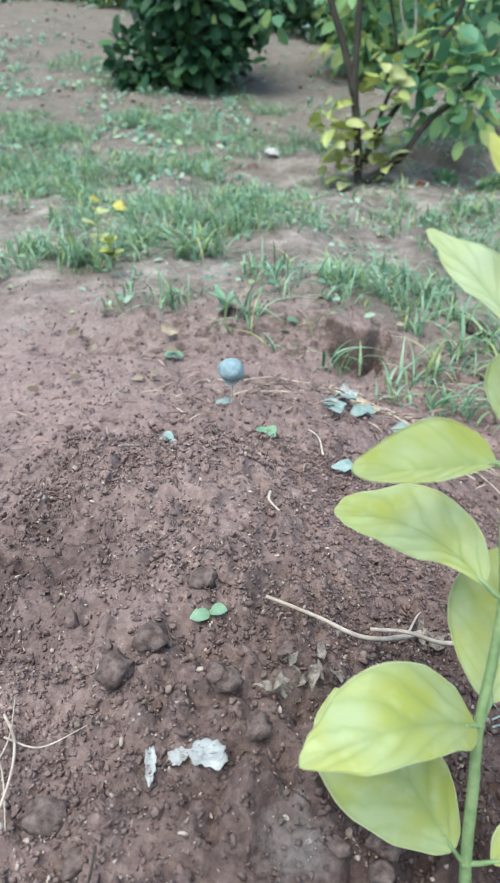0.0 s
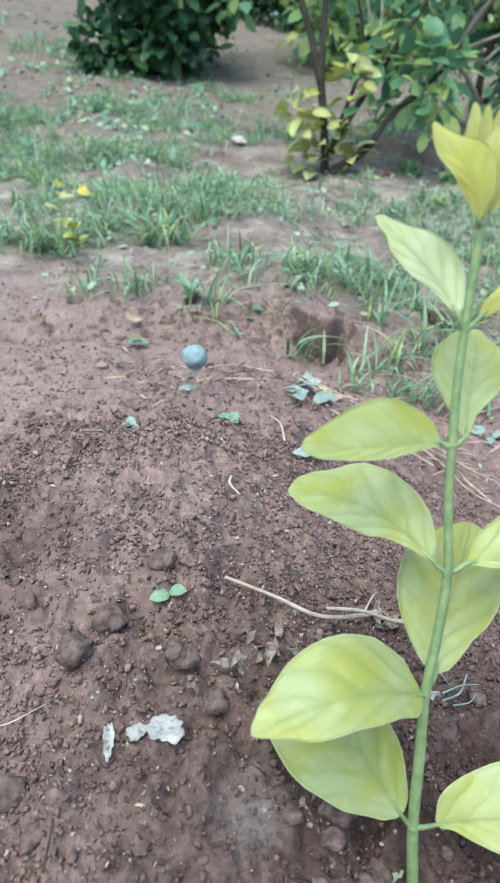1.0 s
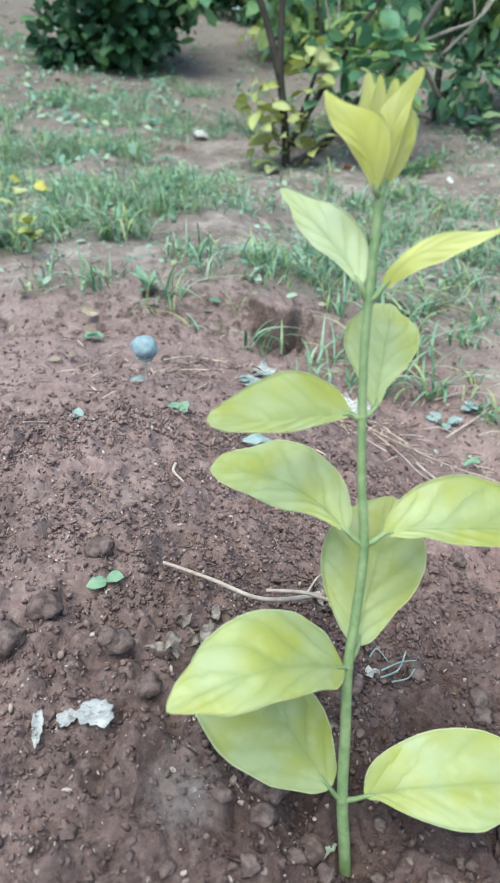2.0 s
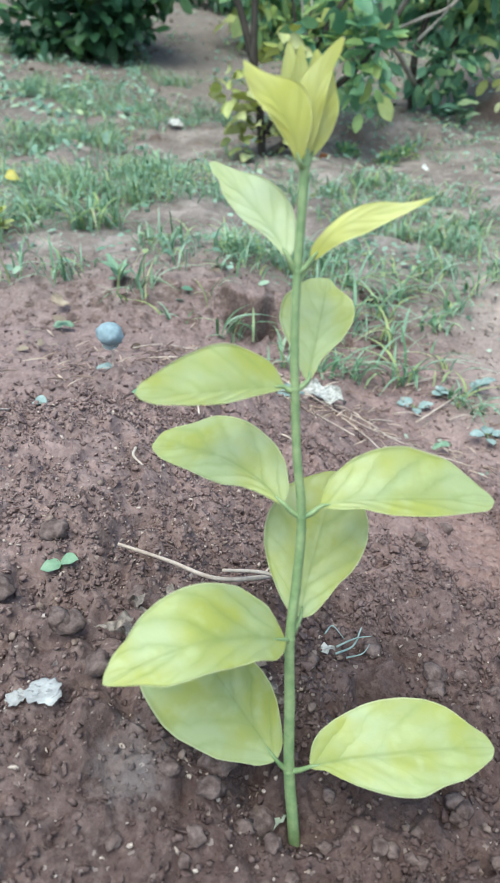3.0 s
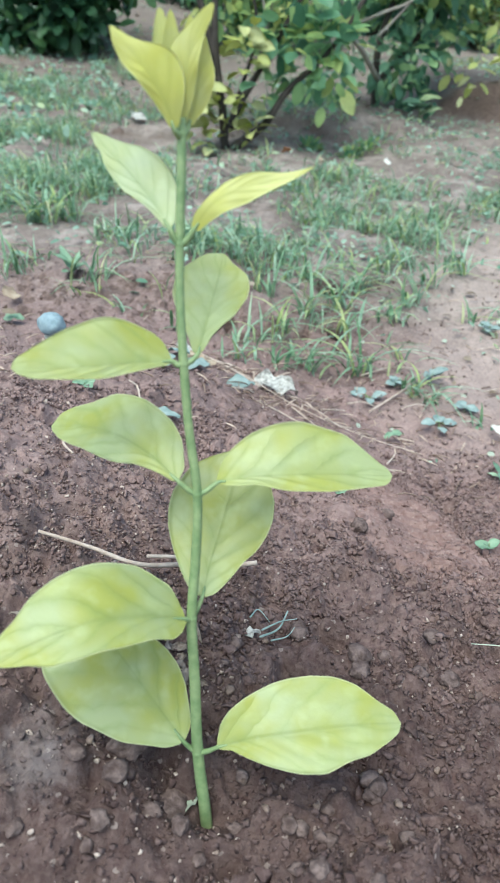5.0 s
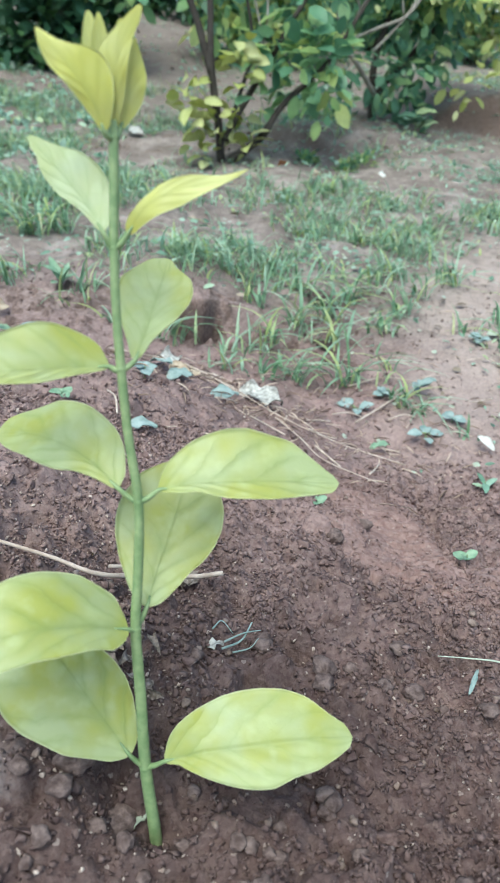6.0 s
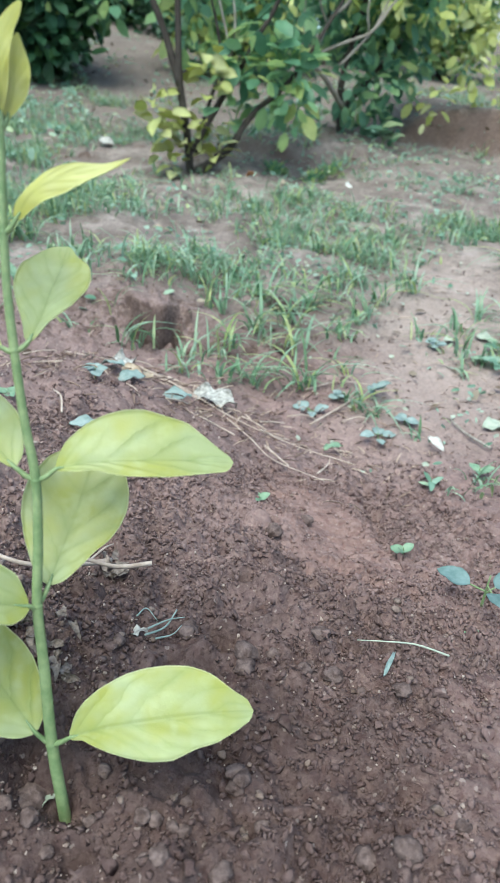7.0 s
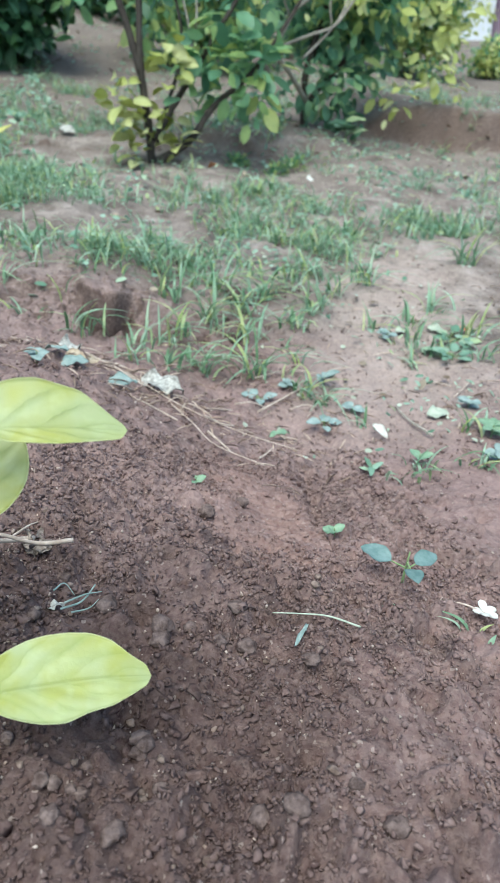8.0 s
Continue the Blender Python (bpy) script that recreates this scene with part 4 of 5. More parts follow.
for cx, cz, r, n in ((-0.10, 0.16, 0.08, 20), (-0.05, 0.05, 0.07, 18), (0.05, 0.10, 0.06, 14), (0.05, 0.24, 0.06, 15), (-0.02, 0.13, 0.06, 10), (0.08, 0.05, 0.05, 9), (0.06, 0.31, 0.05, 9)):
    for _ in range(n):
        d = yrng.normal(size=3)
        d = d / np.linalg.norm(d) * r * yrng.uniform(0.3, 1)
        leaf = put("leaf", yl, SHRUB_YELLOW, front)
        s = yrng.uniform(0.6, 1.1)
        leaf.matrix_local = pose(cx + d[0], -0.03 + d[1], cz + d[2], yrng.uniform(-10, 70), yrng.uniform(-30, 40), math.degrees(math.atan2(d[1], d[0])) + yrng.uniform(-50, 50)) @ Matrix.Scale(s, 4)

# the dense shrub beside it, with bare pale branches
build_shrub(
    (0.93, 2.69), "dense green shrub with bare pale branches over cut bank", [
        ([(0, 0, -0.03), (-0.01, 0, 0.1), (0.0, 0.02, 0.25), (0.08, 0.05, 0.5), (0.12, 0.06, 0.9)], 0.020, 0.010, BARK),
        ([(0.0, -0.02, 0.10), (-0.12, -0.16, 0.20), (-0.20, -0.26, 0.26), (-0.15, -0.28, 0.38), (-0.08, -0.28, 0.46), (-0.06, -0.26, 0.72)], 0.012, 0.006, BARK_PALE),
        ([(-0.20, -0.26, 0.27), (-0.10, -0.30, 0.31), (-0.01, -0.31, 0.345), (0.05, -0.31, 0.42), (0.11, -0.30, 0.50), (0.16, -0.28, 0.70)], 0.007, 0.004, BARK_PALE),
        ([(-0.11, -0.28, 0.24), (-0.05, -0.30, 0.30), (0.0, -0.31, 0.36), (0.05, -0.30, 0.45)], 0.006, 0.003, BARK_PALE),
        ([(-0.20, -0.25, 0.27), (-0.24, -0.26, 0.36), (-0.23, -0.26, 0.52)], 0.006, 0.003, BARK_PALE),
        ([(-0.16, -0.27, 0.36), (-0.20, -0.29, 0.45), (-0.19, -0.28, 0.60)], 0.005, 0.003, BARK_PALE),
        ([(-0.02, -0.31, 0.34), (-0.03, -0.31, 0.42), (0.01, -0.30, 0.52)], 0.004, 0.002, BARK_PALE),
        ([(0.0, 0.0, 0.1), (0.1, 0.05, 0.2), (0.3, 0.1, 0.4), (0.45, 0.1, 0.7)], 0.016, 0.006, BARK),
    ], [
        (cloud(rng, (0.16, 0.12, 0.40), (0.20, 0.15, 0.24), 22, 0.10), 330, 0.075, SHRUB_DEEP, "dark green leaves"),
        (cloud(rng, (0.22, 0.0, 0.55), (0.22, 0.2, 0.24), 18, 0.10), 440, 0.07, SHRUB, "mid-green leaves"),
        (cloud(rng, (0.12, -0.16, 0.55), (0.30, 0.12, 0.20), 14, 0.09), 80, 0.06, SHRUB_YELLOW, "yellow-green leaves"),
        (cloud(rng, (0.05, 0.1, 0.70), (0.4, 0.2, 0.22), 14, 0.12), 380, 0.07, SHRUB, "mid-green leaves"),
        ([(0.50, -0.05, 0.28, 0.07), (0.55, 0.0, 0.42, 0.08), (0.25, -0.14, 0.12, 0.05), (0.36, -0.12, 0.15, 0.05), (0.62, 0, 0.2, 0.06)], 90, 0.06, SHRUB_YELLOW, "yellow-green leaves"),
        ([(-0.22, 0.05, 0.06, 0.08), (-0.1, 0.1, 0.08, 0.08), (0.1, 0.0, 0.1, 0.08), (0.16, -0.05, 0.06, 0.06), (0.0, -0.08, 0.16, 0.08), (0.1, -0.1, 0.2, 0.09)], 260, 0.055, SHRUB_DEEP, "low dark leaves"),
    ])

# the dark shrub further up the slope
build_shrub(
    (-0.36, 3.98), "dense dark green shrub on bare slope", [
        ([(0, 0, -0.05), (0.02, 0, 0.2), (-0.05, 0.02, 0.6), (-0.1, 0.05, 1.2)], 0.06, 0.03, BARK),
        ([(0.05, 0, -0.05), (0.14, 0, 0.25), (0.22, 0.02, 0.7), (0.25, 0.05, 1.2)], 0.045, 0.02, BARK),
        ([(-0.06, 0.05, -0.05), (-0.2, 0, 0.25), (-0.3, 0.02, 0.7)], 0.035, 0.02, BARK),
    ], [
        (cloud(rng, (0.0, 0.0, 0.70), (0.28, 0.30, 0.50), 46, 0.17), 3400, 0.10, SHRUB_DARK, "dark green leaves"),
        (cloud(rng, (-0.30, -0.1, 0.16), (0.14, 0.12, 0.10), 7, 0.11), 260, 0.09, SHRUB_DARK, "low dark green leaves"),
        (cloud(rng, (0.05, -0.05, 0.18), (0.22, 0.18, 0.10), 12, 0.10), 500, 0.09, SHRUB_DARK, "low dark green leaves"),
        (cloud(rng, (0.22, -0.2, 0.38), (0.26, 0.1, 0.16), 8, 0.09), 90, 0.10, SHRUB, "brighter green leaves"),
    ])


def far_shrub(at, scale, leaf, seed, label, size=0.11, many=1.0, bright=260):
    r = np.random.default_rng(seed)
    k = scale
    return build_shrub(at, label, [
        ([(0, 0, -0.05), (0.03 * k, 0, 0.25 * k), (-0.03 * k, 0.02, 0.7 * k)], 0.04 * k, 0.015, BARK),
        ([(0.03, 0, -0.05), (0.16 * k, 0, 0.3 * k), (0.25 * k, 0.02, 0.8 * k)], 0.03 * k, 0.012, BARK),
        ([(-0.03, 0, -0.05), (-0.15 * k, 0, 0.3 * k), (-0.28 * k, 0.02, 0.8 * k)], 0.03 * k, 0.012, BARK),
    ], [
        (cloud(r, (0, 0, 0.62 * k), (0.55 * k, 0.4 * k, 0.42 * k), 34, 0.19 * k), int(1100 * many), size, leaf, "leaves"),
        (cloud(r, (0, 0, 0.16 * k), (0.6 * k, 0.4 * k, 0.12 * k), 14, 0.16 * k), int(300 * many), size, leaf, "low leaves"),
        (cloud(r, (0, -0.2 * k, 0.5 * k), (0.55 * k, 0.3 * k, 0.42 * k), 16, 0.15 * k), bright, size, SHRUB_YELLOW if leaf is SHRUB else SHRUB, "lighter leaves"),
    ])


far_shrub((2.22, 4.75), 0.72, SHRUB, 1, "bright yellow-green shrub above the bank", 0.06, 1.8, 1500)
far_shrub((3.08, 5.1), 0.26, SHRUB, 2, "low bright green shrub above the bank", 0.05, 0.7, 500)
FAR = [((1.75, 5.4), 0.9, SHRUB_DEEP, 3), ((0.75, 4.6), 0.75, SHRUB, 4), ((0.15, 7.4), 1.0, SHRUB_DARK, 5), ((-1.0, 7.9), 1.1, SHRUB_DARK, 6), ((-2.6, 7.0), 1.0, SHRUB_DARK, 7), ((1.2, 7.2), 1.1, SHRUB, 8), ((2.6, 7.4), 1.1, SHRUB_DARK, 9), ((-1.9, 9.2), 1.3, SHRUB_DARK, 12), ((-4.2, 8.2), 1.3, SHRUB_DARK, 13), ((-1.75, 7.1), 1.0, SHRUB_DARK, 14), ((-3.3, 7.6), 1.1, SHRUB_DARK, 15), ((-0.35, 8.6), 1.2, SHRUB, 16), ((0.55, 6.6), 0.9, SHRUB_DARK, 17), ((-0.35, 6.9), 0.9, SHRUB_DARK, 18), ((-1.05, 6.7), 0.8, SHRUB, 19)]
for at, k, leaf, seed in FAR:
    far_shrub(at, k, leaf, seed, "leafy green shrub higher on the slope" if leaf is SHRUB else "dark green shrub higher on the slope")


hedge = far_shrub((-6.0, 10.5), 1.5, SHRUB_DARK, 40, "dark green shrub in far row", 0.15, 0.6, 120)
hedge_2 = far_shrub((-5.0, 10.9), 1.5, SHRUB, 41, "green shrub in far row", 0.15, 0.6, 120)
for k in range(13):
    x, y = -4.0 + 1.05 * k, 10.4 + 0.6 * math.sin(k * 2.3)
    if not 3.4 < x < 8.4:
        copy_thing(hedge if k % 2 else hedge_2, pose(x, y, float(lie(np.array(x), np.array(y))), 0, 0, 67 * k))


def box_mesh(name, size, at, bevel=0.01):
    bm = bmesh.new()
    bmesh.ops.create_cube(bm, size=1.0)
    bmesh.ops.scale(bm, vec=size, verts=bm.verts)
    bmesh.ops.bevel(bm, geom=bm.edges[:], offset=bevel, segments=2, affect="EDGES")
    bmesh.ops.translate(bm, vec=at, verts=bm.verts)
    me = bpy.data.meshes.new(name)
    bm.to_mesh(me)
    bm.free()
    return me


def build_house():
    x, y = 6.40, 13.0
    house = thing("house", (x, y, float(lie(np.array(x), np.array(y)))), "distant white plastered wall with mauve pillar", "house")
    put("wall", box_mesh("wall", (1.9, 0.25, 3.2), (0, 0, 1.5)), PLASTER, house)
    put("pillar", box_mesh("pillar", (0.55, 0.40, 3.2), (1.25, -0.05, 1.5)), PILLAR, house, "mauve painted pillar")
    put("roof", box_mesh("roof", (3.2, 1.4, 0.14), (0.4, 0.2, 3.16)), ROOFING, house, "reddish roof edge")


build_house()


# ---- grass and weeds ----
def grassy(x, y):
    """Where the slope is grown over, from 0 to 1."""
    low = 1.02 + 0.26 * sigmoid((x - 0.50) / 0.06) + 0.10 * ripple(x * 3, y * 3, 60)
    high = 1.66 + 0.75 * sigmoid((-0.16 - x) / 0.07) + 0.22 * sigmoid((x - 0.35) / 0.15) + 0.08 * ripple(x * 4, y * 4, 66)
    band = sigmoid((y - low) / 0.05) * sigmoid((high - y) / 0.07)
    band = np.maximum(band, 0.16 * sigmoid((y - 0.86) / 0.04) * np.exp(-(((x - 0.33) / 0.15) ** 4)) * sigmoid((1.95 - y) / 0.1))
    patch = np.clip(0.55 + 0.9 * ripple(x * 4.5, y * 4.5, 61) + 0.5 * ripple(x * 11, y * 11, 62), 0, 1)
    far = (0.22 + 0.95 * sigmoid((-0.15 - x) / 0.12)) * sigmoid((y - 2.05) / 0.1) * np.clip(0.25 + 1.2 * ripple(x * 3.5, y * 3.5, 63), 0, 1) * (0.35 + 0.65 * sigmoid((3.5 - y) / 0.15))
    return (band * patch + far) * (np.hypot(x - 0.086, y - 0.868) > 0.055)


def build_grass():
    r = np.random.default_rng(21)
    n = 60000
    x, y = r.uniform(-1.3, 2.3, n), r.uniform(0.8, 4.6, n)
    keep = r.uniform(0, 1, n) < grassy(x, y) * 0.75
    x, y = x[keep], y[keep]
    # blades stand in small tufts
    m = 19000
    k = r.integers(0, len(x), 2000)[r.integers(0, 2000, m)]
    bx, by = x[k] + r.normal(size=m) * 0.016, y[k] + r.normal(size=m) * 0.016
    at = np.stack([bx, by, ground_z(bx, by) - 0.004], -1)
    me = blades("grass", at, r.uniform(0, 6.28, m), r.uniform(0.025, 0.095, m), r.uniform(0.0022, 0.0056, m), r.uniform(0.35, 1.35, m), 4)
    tagged(put("grass", me, GRASS), "patchy short blue-green grass on bare slope", "grass", kind="stuff")
    # broad-leaved weeds between
    k = r.integers(0, len(x), 6500)
    wx, wy = x[k] + r.normal(size=6500) * 0.02, y[k] + r.normal(size=6500) * 0.02
    at = np.stack([wx, wy, ground_z(wx, wy) + r.uniform(0.002, 0.022, 6500)], -1)
    ways = np.stack([r.normal(size=6500), r.normal(size=6500), r.uniform(-0.1, 0.5, 6500)], -1)
    ups = np.array([0, 0, 1.0]) + r.normal(size=(6500, 3)) * 0.35
    me = leaf_swarm("weeds", at, ways, ups, r.uniform(0.008, 0.021, 6500), 1.1)
    tagged(put("weeds", me, WEED), "small round-leaved weeds among the grass", "weeds", kind="stuff")


build_grass()


def build_litter():
    """Dry leaf scraps, bits of stalk and low green specks over the upper slope."""
    r = np.random.default_rng(41)
    for name, n, stuff, words, size, hold in (("leaf_litter", 3600, LITTER, "dry brown leaf scraps strewn over the slope", 0.018, 0.0), ("low_weeds", 8600, WEED, "tiny low weeds scattered over the slope", 0.017, -0.05)):
        x, y = r.uniform(-2.2, 3.2, n), 0.66 + 6.3 * r.uniform(0, 1, n) ** 1.6
        keep = ripple(x * 4, y * 4, 90) + 0.5 * ripple(x * 11, y * 11, 91) > hold
        keep &= (y > 1.12) | (stuff is LITTER)
        x, y = x[keep], y[keep]
        m = len(x)
        at = np.stack([x, y, ground_z(x, y) + r.uniform(0.002, 0.012, m) * np.clip(y, 0.4, 1)], -1)
        ways = np.stack([r.normal(size=m), r.normal(size=m), r.uniform(-0.1, 0.4, m)], -1)
        ups = np.array([0, 0, 1.0]) + r.normal(size=(m, 3)) * 0.4
        me = leaf_swarm(name, at, ways, ups, size * r.uniform(0.5, 1.3, m) * (0.8 + 0.2 * y), 1.0)
        tagged(put(name, me, stuff), words, "litter" if stuff is LITTER else "weeds", kind="stuff")


build_litter()


def build_straw():
    """Short dry fibres and stalk ends strewn where the dug earth meets the grass."""
    r = np.random.default_rng(47)
    n = 900
    x, y = r.normal(0.10, 0.17, n), r.normal(0.60, 0.10, n)
    far = r.uniform(0, 1, n) < 0.35
    x, y = np.where(far, r.uniform(0.2, 0.9, n), x), np.where(far, r.uniform(0.35, 1.2, n), y)
    a = r.uniform(0, 6.28, n)
    ways = np.stack([np.cos(a), np.sin(a), r.uniform(-0.15, 0.3, n)], -1)
    ups = np.array([0, 0, 1.0]) + r.normal(size=(n, 3)) * 0.4
    at = np.stack([x, y, ground_z(x, y) + r.uniform(0.001, 0.004, n)], -1)
    me = leaf_swarm("straw_scraps", at, ways, ups, r.uniform(0.008, 0.030, n), 0.14)
    tagged(put("straw_scraps", me, STRAW_BITS), "short dry straw scraps strewn over earth", "litter", kind="stuff")


build_straw()


def build_slope_weeds():
    """Low leafy weeds in patches: on the upper slope, and below the shrubs."""
    r = np.random.default_rng(53)
    for name, box, n, lo, hi, words in (("slope_weeds", (-1.9, -0.10, 1.9, 5.2), 5200, 0.016, 0.040, "low leafy weeds in patches on the upper slope"), ("bank_weeds", (0.35, 1.5, 1.75, 2.6), 1500, 0.010, 0.026, "low leafy weeds on bare earth below the shrubs"), ("path_weeds", (0.30, 1.0, 0.46, 1.35), 520, 0.007, 0.018, "low leafy weeds on trodden earth")):
        x, y = r.uniform(box[0], box[1], n), r.uniform(box[2], box[3], n)
        keep = ripple(x * 5, y * 5, 93) + 0.7 * ripple(x * 13, y * 13, 94) > (0.15 if name != "path_weeds" else 0.45)
        x, y = x[keep], y[keep]
        m = len(x)
        at = np.stack([x, y, ground_z(x, y) + r.uniform(0.002, 0.014, m)], -1)
        ways = np.stack([r.normal(size=m), r.normal(size=m), r.uniform(0.0, 0.9, m)], -1)
        ups = np.array([0, -0.3, 1.0]) + r.normal(size=(m, 3)) * 0.5
        me = leaf_swarm(name, at, ways, ups, r.uniform(lo, hi, m), r.choice((0.6, 1.0)))
        tagged(put(name, me, WEED), words, "weeds", kind="stuff")
    # pale flecks: snail shells, chips and petals too small to tell apart
    n = 420
    x, y = r.uniform(0.25, 1.5, n), 0.42 + 2.1 * r.uniform(0, 1, n) ** 1.3
    a = r.uniform(0, 6.28, n)
    at = np.stack([x, y, ground_z(x, y) + 0.002], -1)
    me = leaf_swarm("pale_flecks", at, np.stack([np.cos(a), np.sin(a), r.uniform(0, 0.4, n)], -1), np.array([0, -0.3, 1.0]) + r.normal(size=(n, 3)) * 0.5, r.uniform(0.004, 0.012, n), 1.2)
    tagged(put("pale_flecks", me, PALE_LEAF), "pale chips and leaf scraps strewn on bare earth", "litter", kind="stuff")


build_slope_weeds()


def grass_tuft(at, count, length, seed, label, spread=0.012, material=None):
    r = np.random.default_rng(seed)
    x, y = at
    tuft = thing("grass_tuft", (x, y, float(ground_z(x, y))), label, "grass", "grass tufts")
    for k in range(count + count // 2):
        share = 1.0 if k < count else 0.55
        p = np.array([(r.normal() * spread, r.normal() * spread, -0.004)])
        me = blades("blade", p, r.uniform(0, 6.28, 1), share * length * r.uniform(0.6, 1.15, 1), r.uniform(0.0035, 0.006, 1) * (0.6 + 5 * length), r.uniform(0.4, 1.4, 1), 7)
        put("blade", me, material or GRASS, tuft)


TUFTS = [(0.030, 0.812, 5, 0.075), (0.060, 0.800, 6, 0.06), (0.125, 0.775, 6, 0.05), (0.165, 0.80, 8, 0.06), (0.295, 0.74, 13, 0.085), (0.20, 0.84, 9, 0.07), (0.26, 0.92, 11, 0.08), (0.33, 0.95, 11, 0.085), (0.41, 0.92, 8, 0.06), (0.22, 0.755, 9, 0.065), (0.20, 1.0, 10, 0.09), (0.30, 1.06, 12, 0.09), (-0.228, 1.30, 26, 0.11), (-0.17, 1.33, 18, 0.10), (-0.10, 0.92, 7, 0.07), (0.435, 0.413, 6, 0.035), (0.300, 0.055, 4, 0.016), (0.39, 0.66, 12, 0.05), (0.48, 1.0, 8, 0.07), (0.75, 0.86, 10, 0.07), (0.70, 0.74, 9, 0.05), (0.56, 0.52, 7, 0.045), (-0.45, 1.25, 16, 0.08), (-0.05, 0.86, 5, 0.06), (0.47, 0.98, 9, 0.05), (0.62, 1.12, 14, 0.09), (0.90, 1.2, 14, 0.09), (0.31, 0.85, 9, 0.08), (0.38, 1.03, 10, 0.08), (0.45, 1.10, 12, 0.08), (0.53, 1.05, 10, 0.07), (0.38, 0.79, 7, 0.05), (0.16, 1.10, 10, 0.08), (0.62, 0.86, 9, 0.06), (0.66, 0.93, 11, 0.06), (0.57, 0.91, 7, 0.05), (0.72, 0.98, 10, 0.07), (0.60, 0.77, 6, 0.045), (0.375, 0.672, 10, 0.04), (0.355, 0.700, 8, 0.035), (0.650, 0.800, 12, 0.04), (0.69, 0.83, 10, 0.035), (0.405, 0.385, 6, 0.03), (0.51, 0.41, 8, 0.035), (0.42, 0.56, 5, 0.03), (0.113, 0.725, 8, 0.05), (0.166, 0.715, 9, 0.055), (0.226, 0.72, 9, 0.06)]
for k, (x, y, n, length) in enumerate(TUFTS):
    grass_tuft((x, y), n, 1.35 * length, 200 + k, "small tuft of arching green grass in bare earth" if n < 11 else "thick tuft of arching green grass")


def small_plant(name, at, leaves, size, height, material, seed, label, category="weed", width=0.42, upright=0.3, gap=0.0):
    """A stalk with a few broad leaves."""
    r = np.random.default_rng(seed)
    x, y = at
    plant = thing(name, (x, y, float(ground_z(x, y)) - 0.002), label, category)
    top = np.array((r.uniform(-0.1, 0.1) * height, r.uniform(-0.1, 0.1) * height, height))
    put("stalk", tube_mesh("stalk", [(0, 0, -0.003), top * 0.5, top], [0.0016 * size / 0.03, 0.001 * size / 0.03, 0.0008 * size / 0.03], 6, 8), STALK, plant)
    for k in range(leaves):
        a = 6.28 * k / leaves + r.uniform(-0.4, 0.4)
        base = top * r.uniform(0.35, 1.0)
        s = size * r.uniform(0.7, 1.1)
        if gap:
            root, base = base, base + gap * s * np.array((math.cos(a), math.sin(a), 0.1))
            put("leaf_stalk", tube_mesh("leaf_stalk", [root, (root + base) / 2, base], [0.0008, 0.0007, 0.0006], 6, 6), STALK, plant)
        tip = base + s * np.array((math.cos(a), math.sin(a), r.uniform(-0.1, 2 * upright)))
        me = leaf_mesh("leaf", base, tip, (0.2 * math.cos(a), 0.2 * math.sin(a) - 0.25, 1), width * s, width * s, bend=0.06 * s, fold_left=10, fold_right=10, wave=0.02 * s, n=12, m=3, seed=seed + k, thick=0.012 * s)
        put("leaf", me, material, plant)


small_plant("seedling", (-0.115, 0.134), 2, 0.013, 0.006, SEEDLING, 1, "tiny two-leaved green seedling in dug earth", "seedling")
small_plant("seedling", (0.151, 0.314), 3, 0.011, 0.008, SEEDLING, 2, "tiny bright green seedling in dug earth", "seedling")
small_plant("seedling", (0.263, 0.236), 3, 0.014, 0.012, SEEDLING, 3, "small pale green seedling in dug earth", "seedling", upright=0.5)
small_plant("leafy_weed", (0.278, 0.134), 3, 0.024, 0.026, TEAL_LEAF, 4, "low weed with blue-green oval leaves", width=0.33, upright=0.12, gap=0.45)
small_plant("leafy_weed", (-0.133, 0.94), 6, 0.035, 0.03, SEEDLING, 5, "small green weed with pointed leaves", width=0.25, upright=0.6)
small_plant("leafy_weed", (-0.36, 1.16), 12, 0.026, 0.075, SHRUB_YELLOW, 6, "weed with pale yellow-green leaves", width=0.4)
small_plant("leafy_weed", (-0.39, 1.19), 5, 0.03, 0.12, SHRUB_YELLOW, 7, "thin weed with pale yellow-green top", width=0.45)
small_plant("leafy_weed", (1.046, 2.50), 10, 0.075, 0.10, WEED, 8, "low weed with large round pale leaves", width=0.42, upright=0.2)
small_plant("leafy_weed", (0.405, 0.70), 6, 0.022, 0.02, GREY_LEAF, 9, "low weed with grey-green oval leaves", width=0.36)
small_plant("leafy_weed", (0.345, 0.69), 4, 0.020, 0.008, GREY_LEAF, 10, "low weed with grey-green oval leaves", width=0.4, upright=0.1)
small_plant("leafy_weed", (0.42, 0.61), 4, 0.022, 0.010, GREY_LEAF, 16, "low weed with grey-green oval leaves", width=0.4, upright=0.1)
small_plant("leafy_weed", (-0.075, 0.405), 5, 0.012, 0.008, SEEDLING, 11, "tiny green weed in dug earth")
small_plant("leafy_weed", (-0.165, 0.375), 4, 0.012, 0.008, GREY_LEAF, 12, "tiny grey-green weed in dug earth")
small_plant("leafy_weed", (0.0, 0.51), 4, 0.02, 0.012, GREY_LEAF, 13, "low weed with grey-green oval leaves", upright=0.1)
small_plant("leafy_weed", (0.70, 0.80), 8, 0.022, 0.02, WEED, 14, "low spreading weed with small leaves", upright=0.1)
small_plant("leafy_weed", (0.60, 0.60), 6, 0.02, 0.012, GREY_LEAF, 15, "low weed with grey-green leaves", upright=0.1)
small_plant("leafy_weed", (0.64, 0.82), 7, 0.018, 0.014, WEED, 24, "low spreading weed with small leaves", upright=0.15)
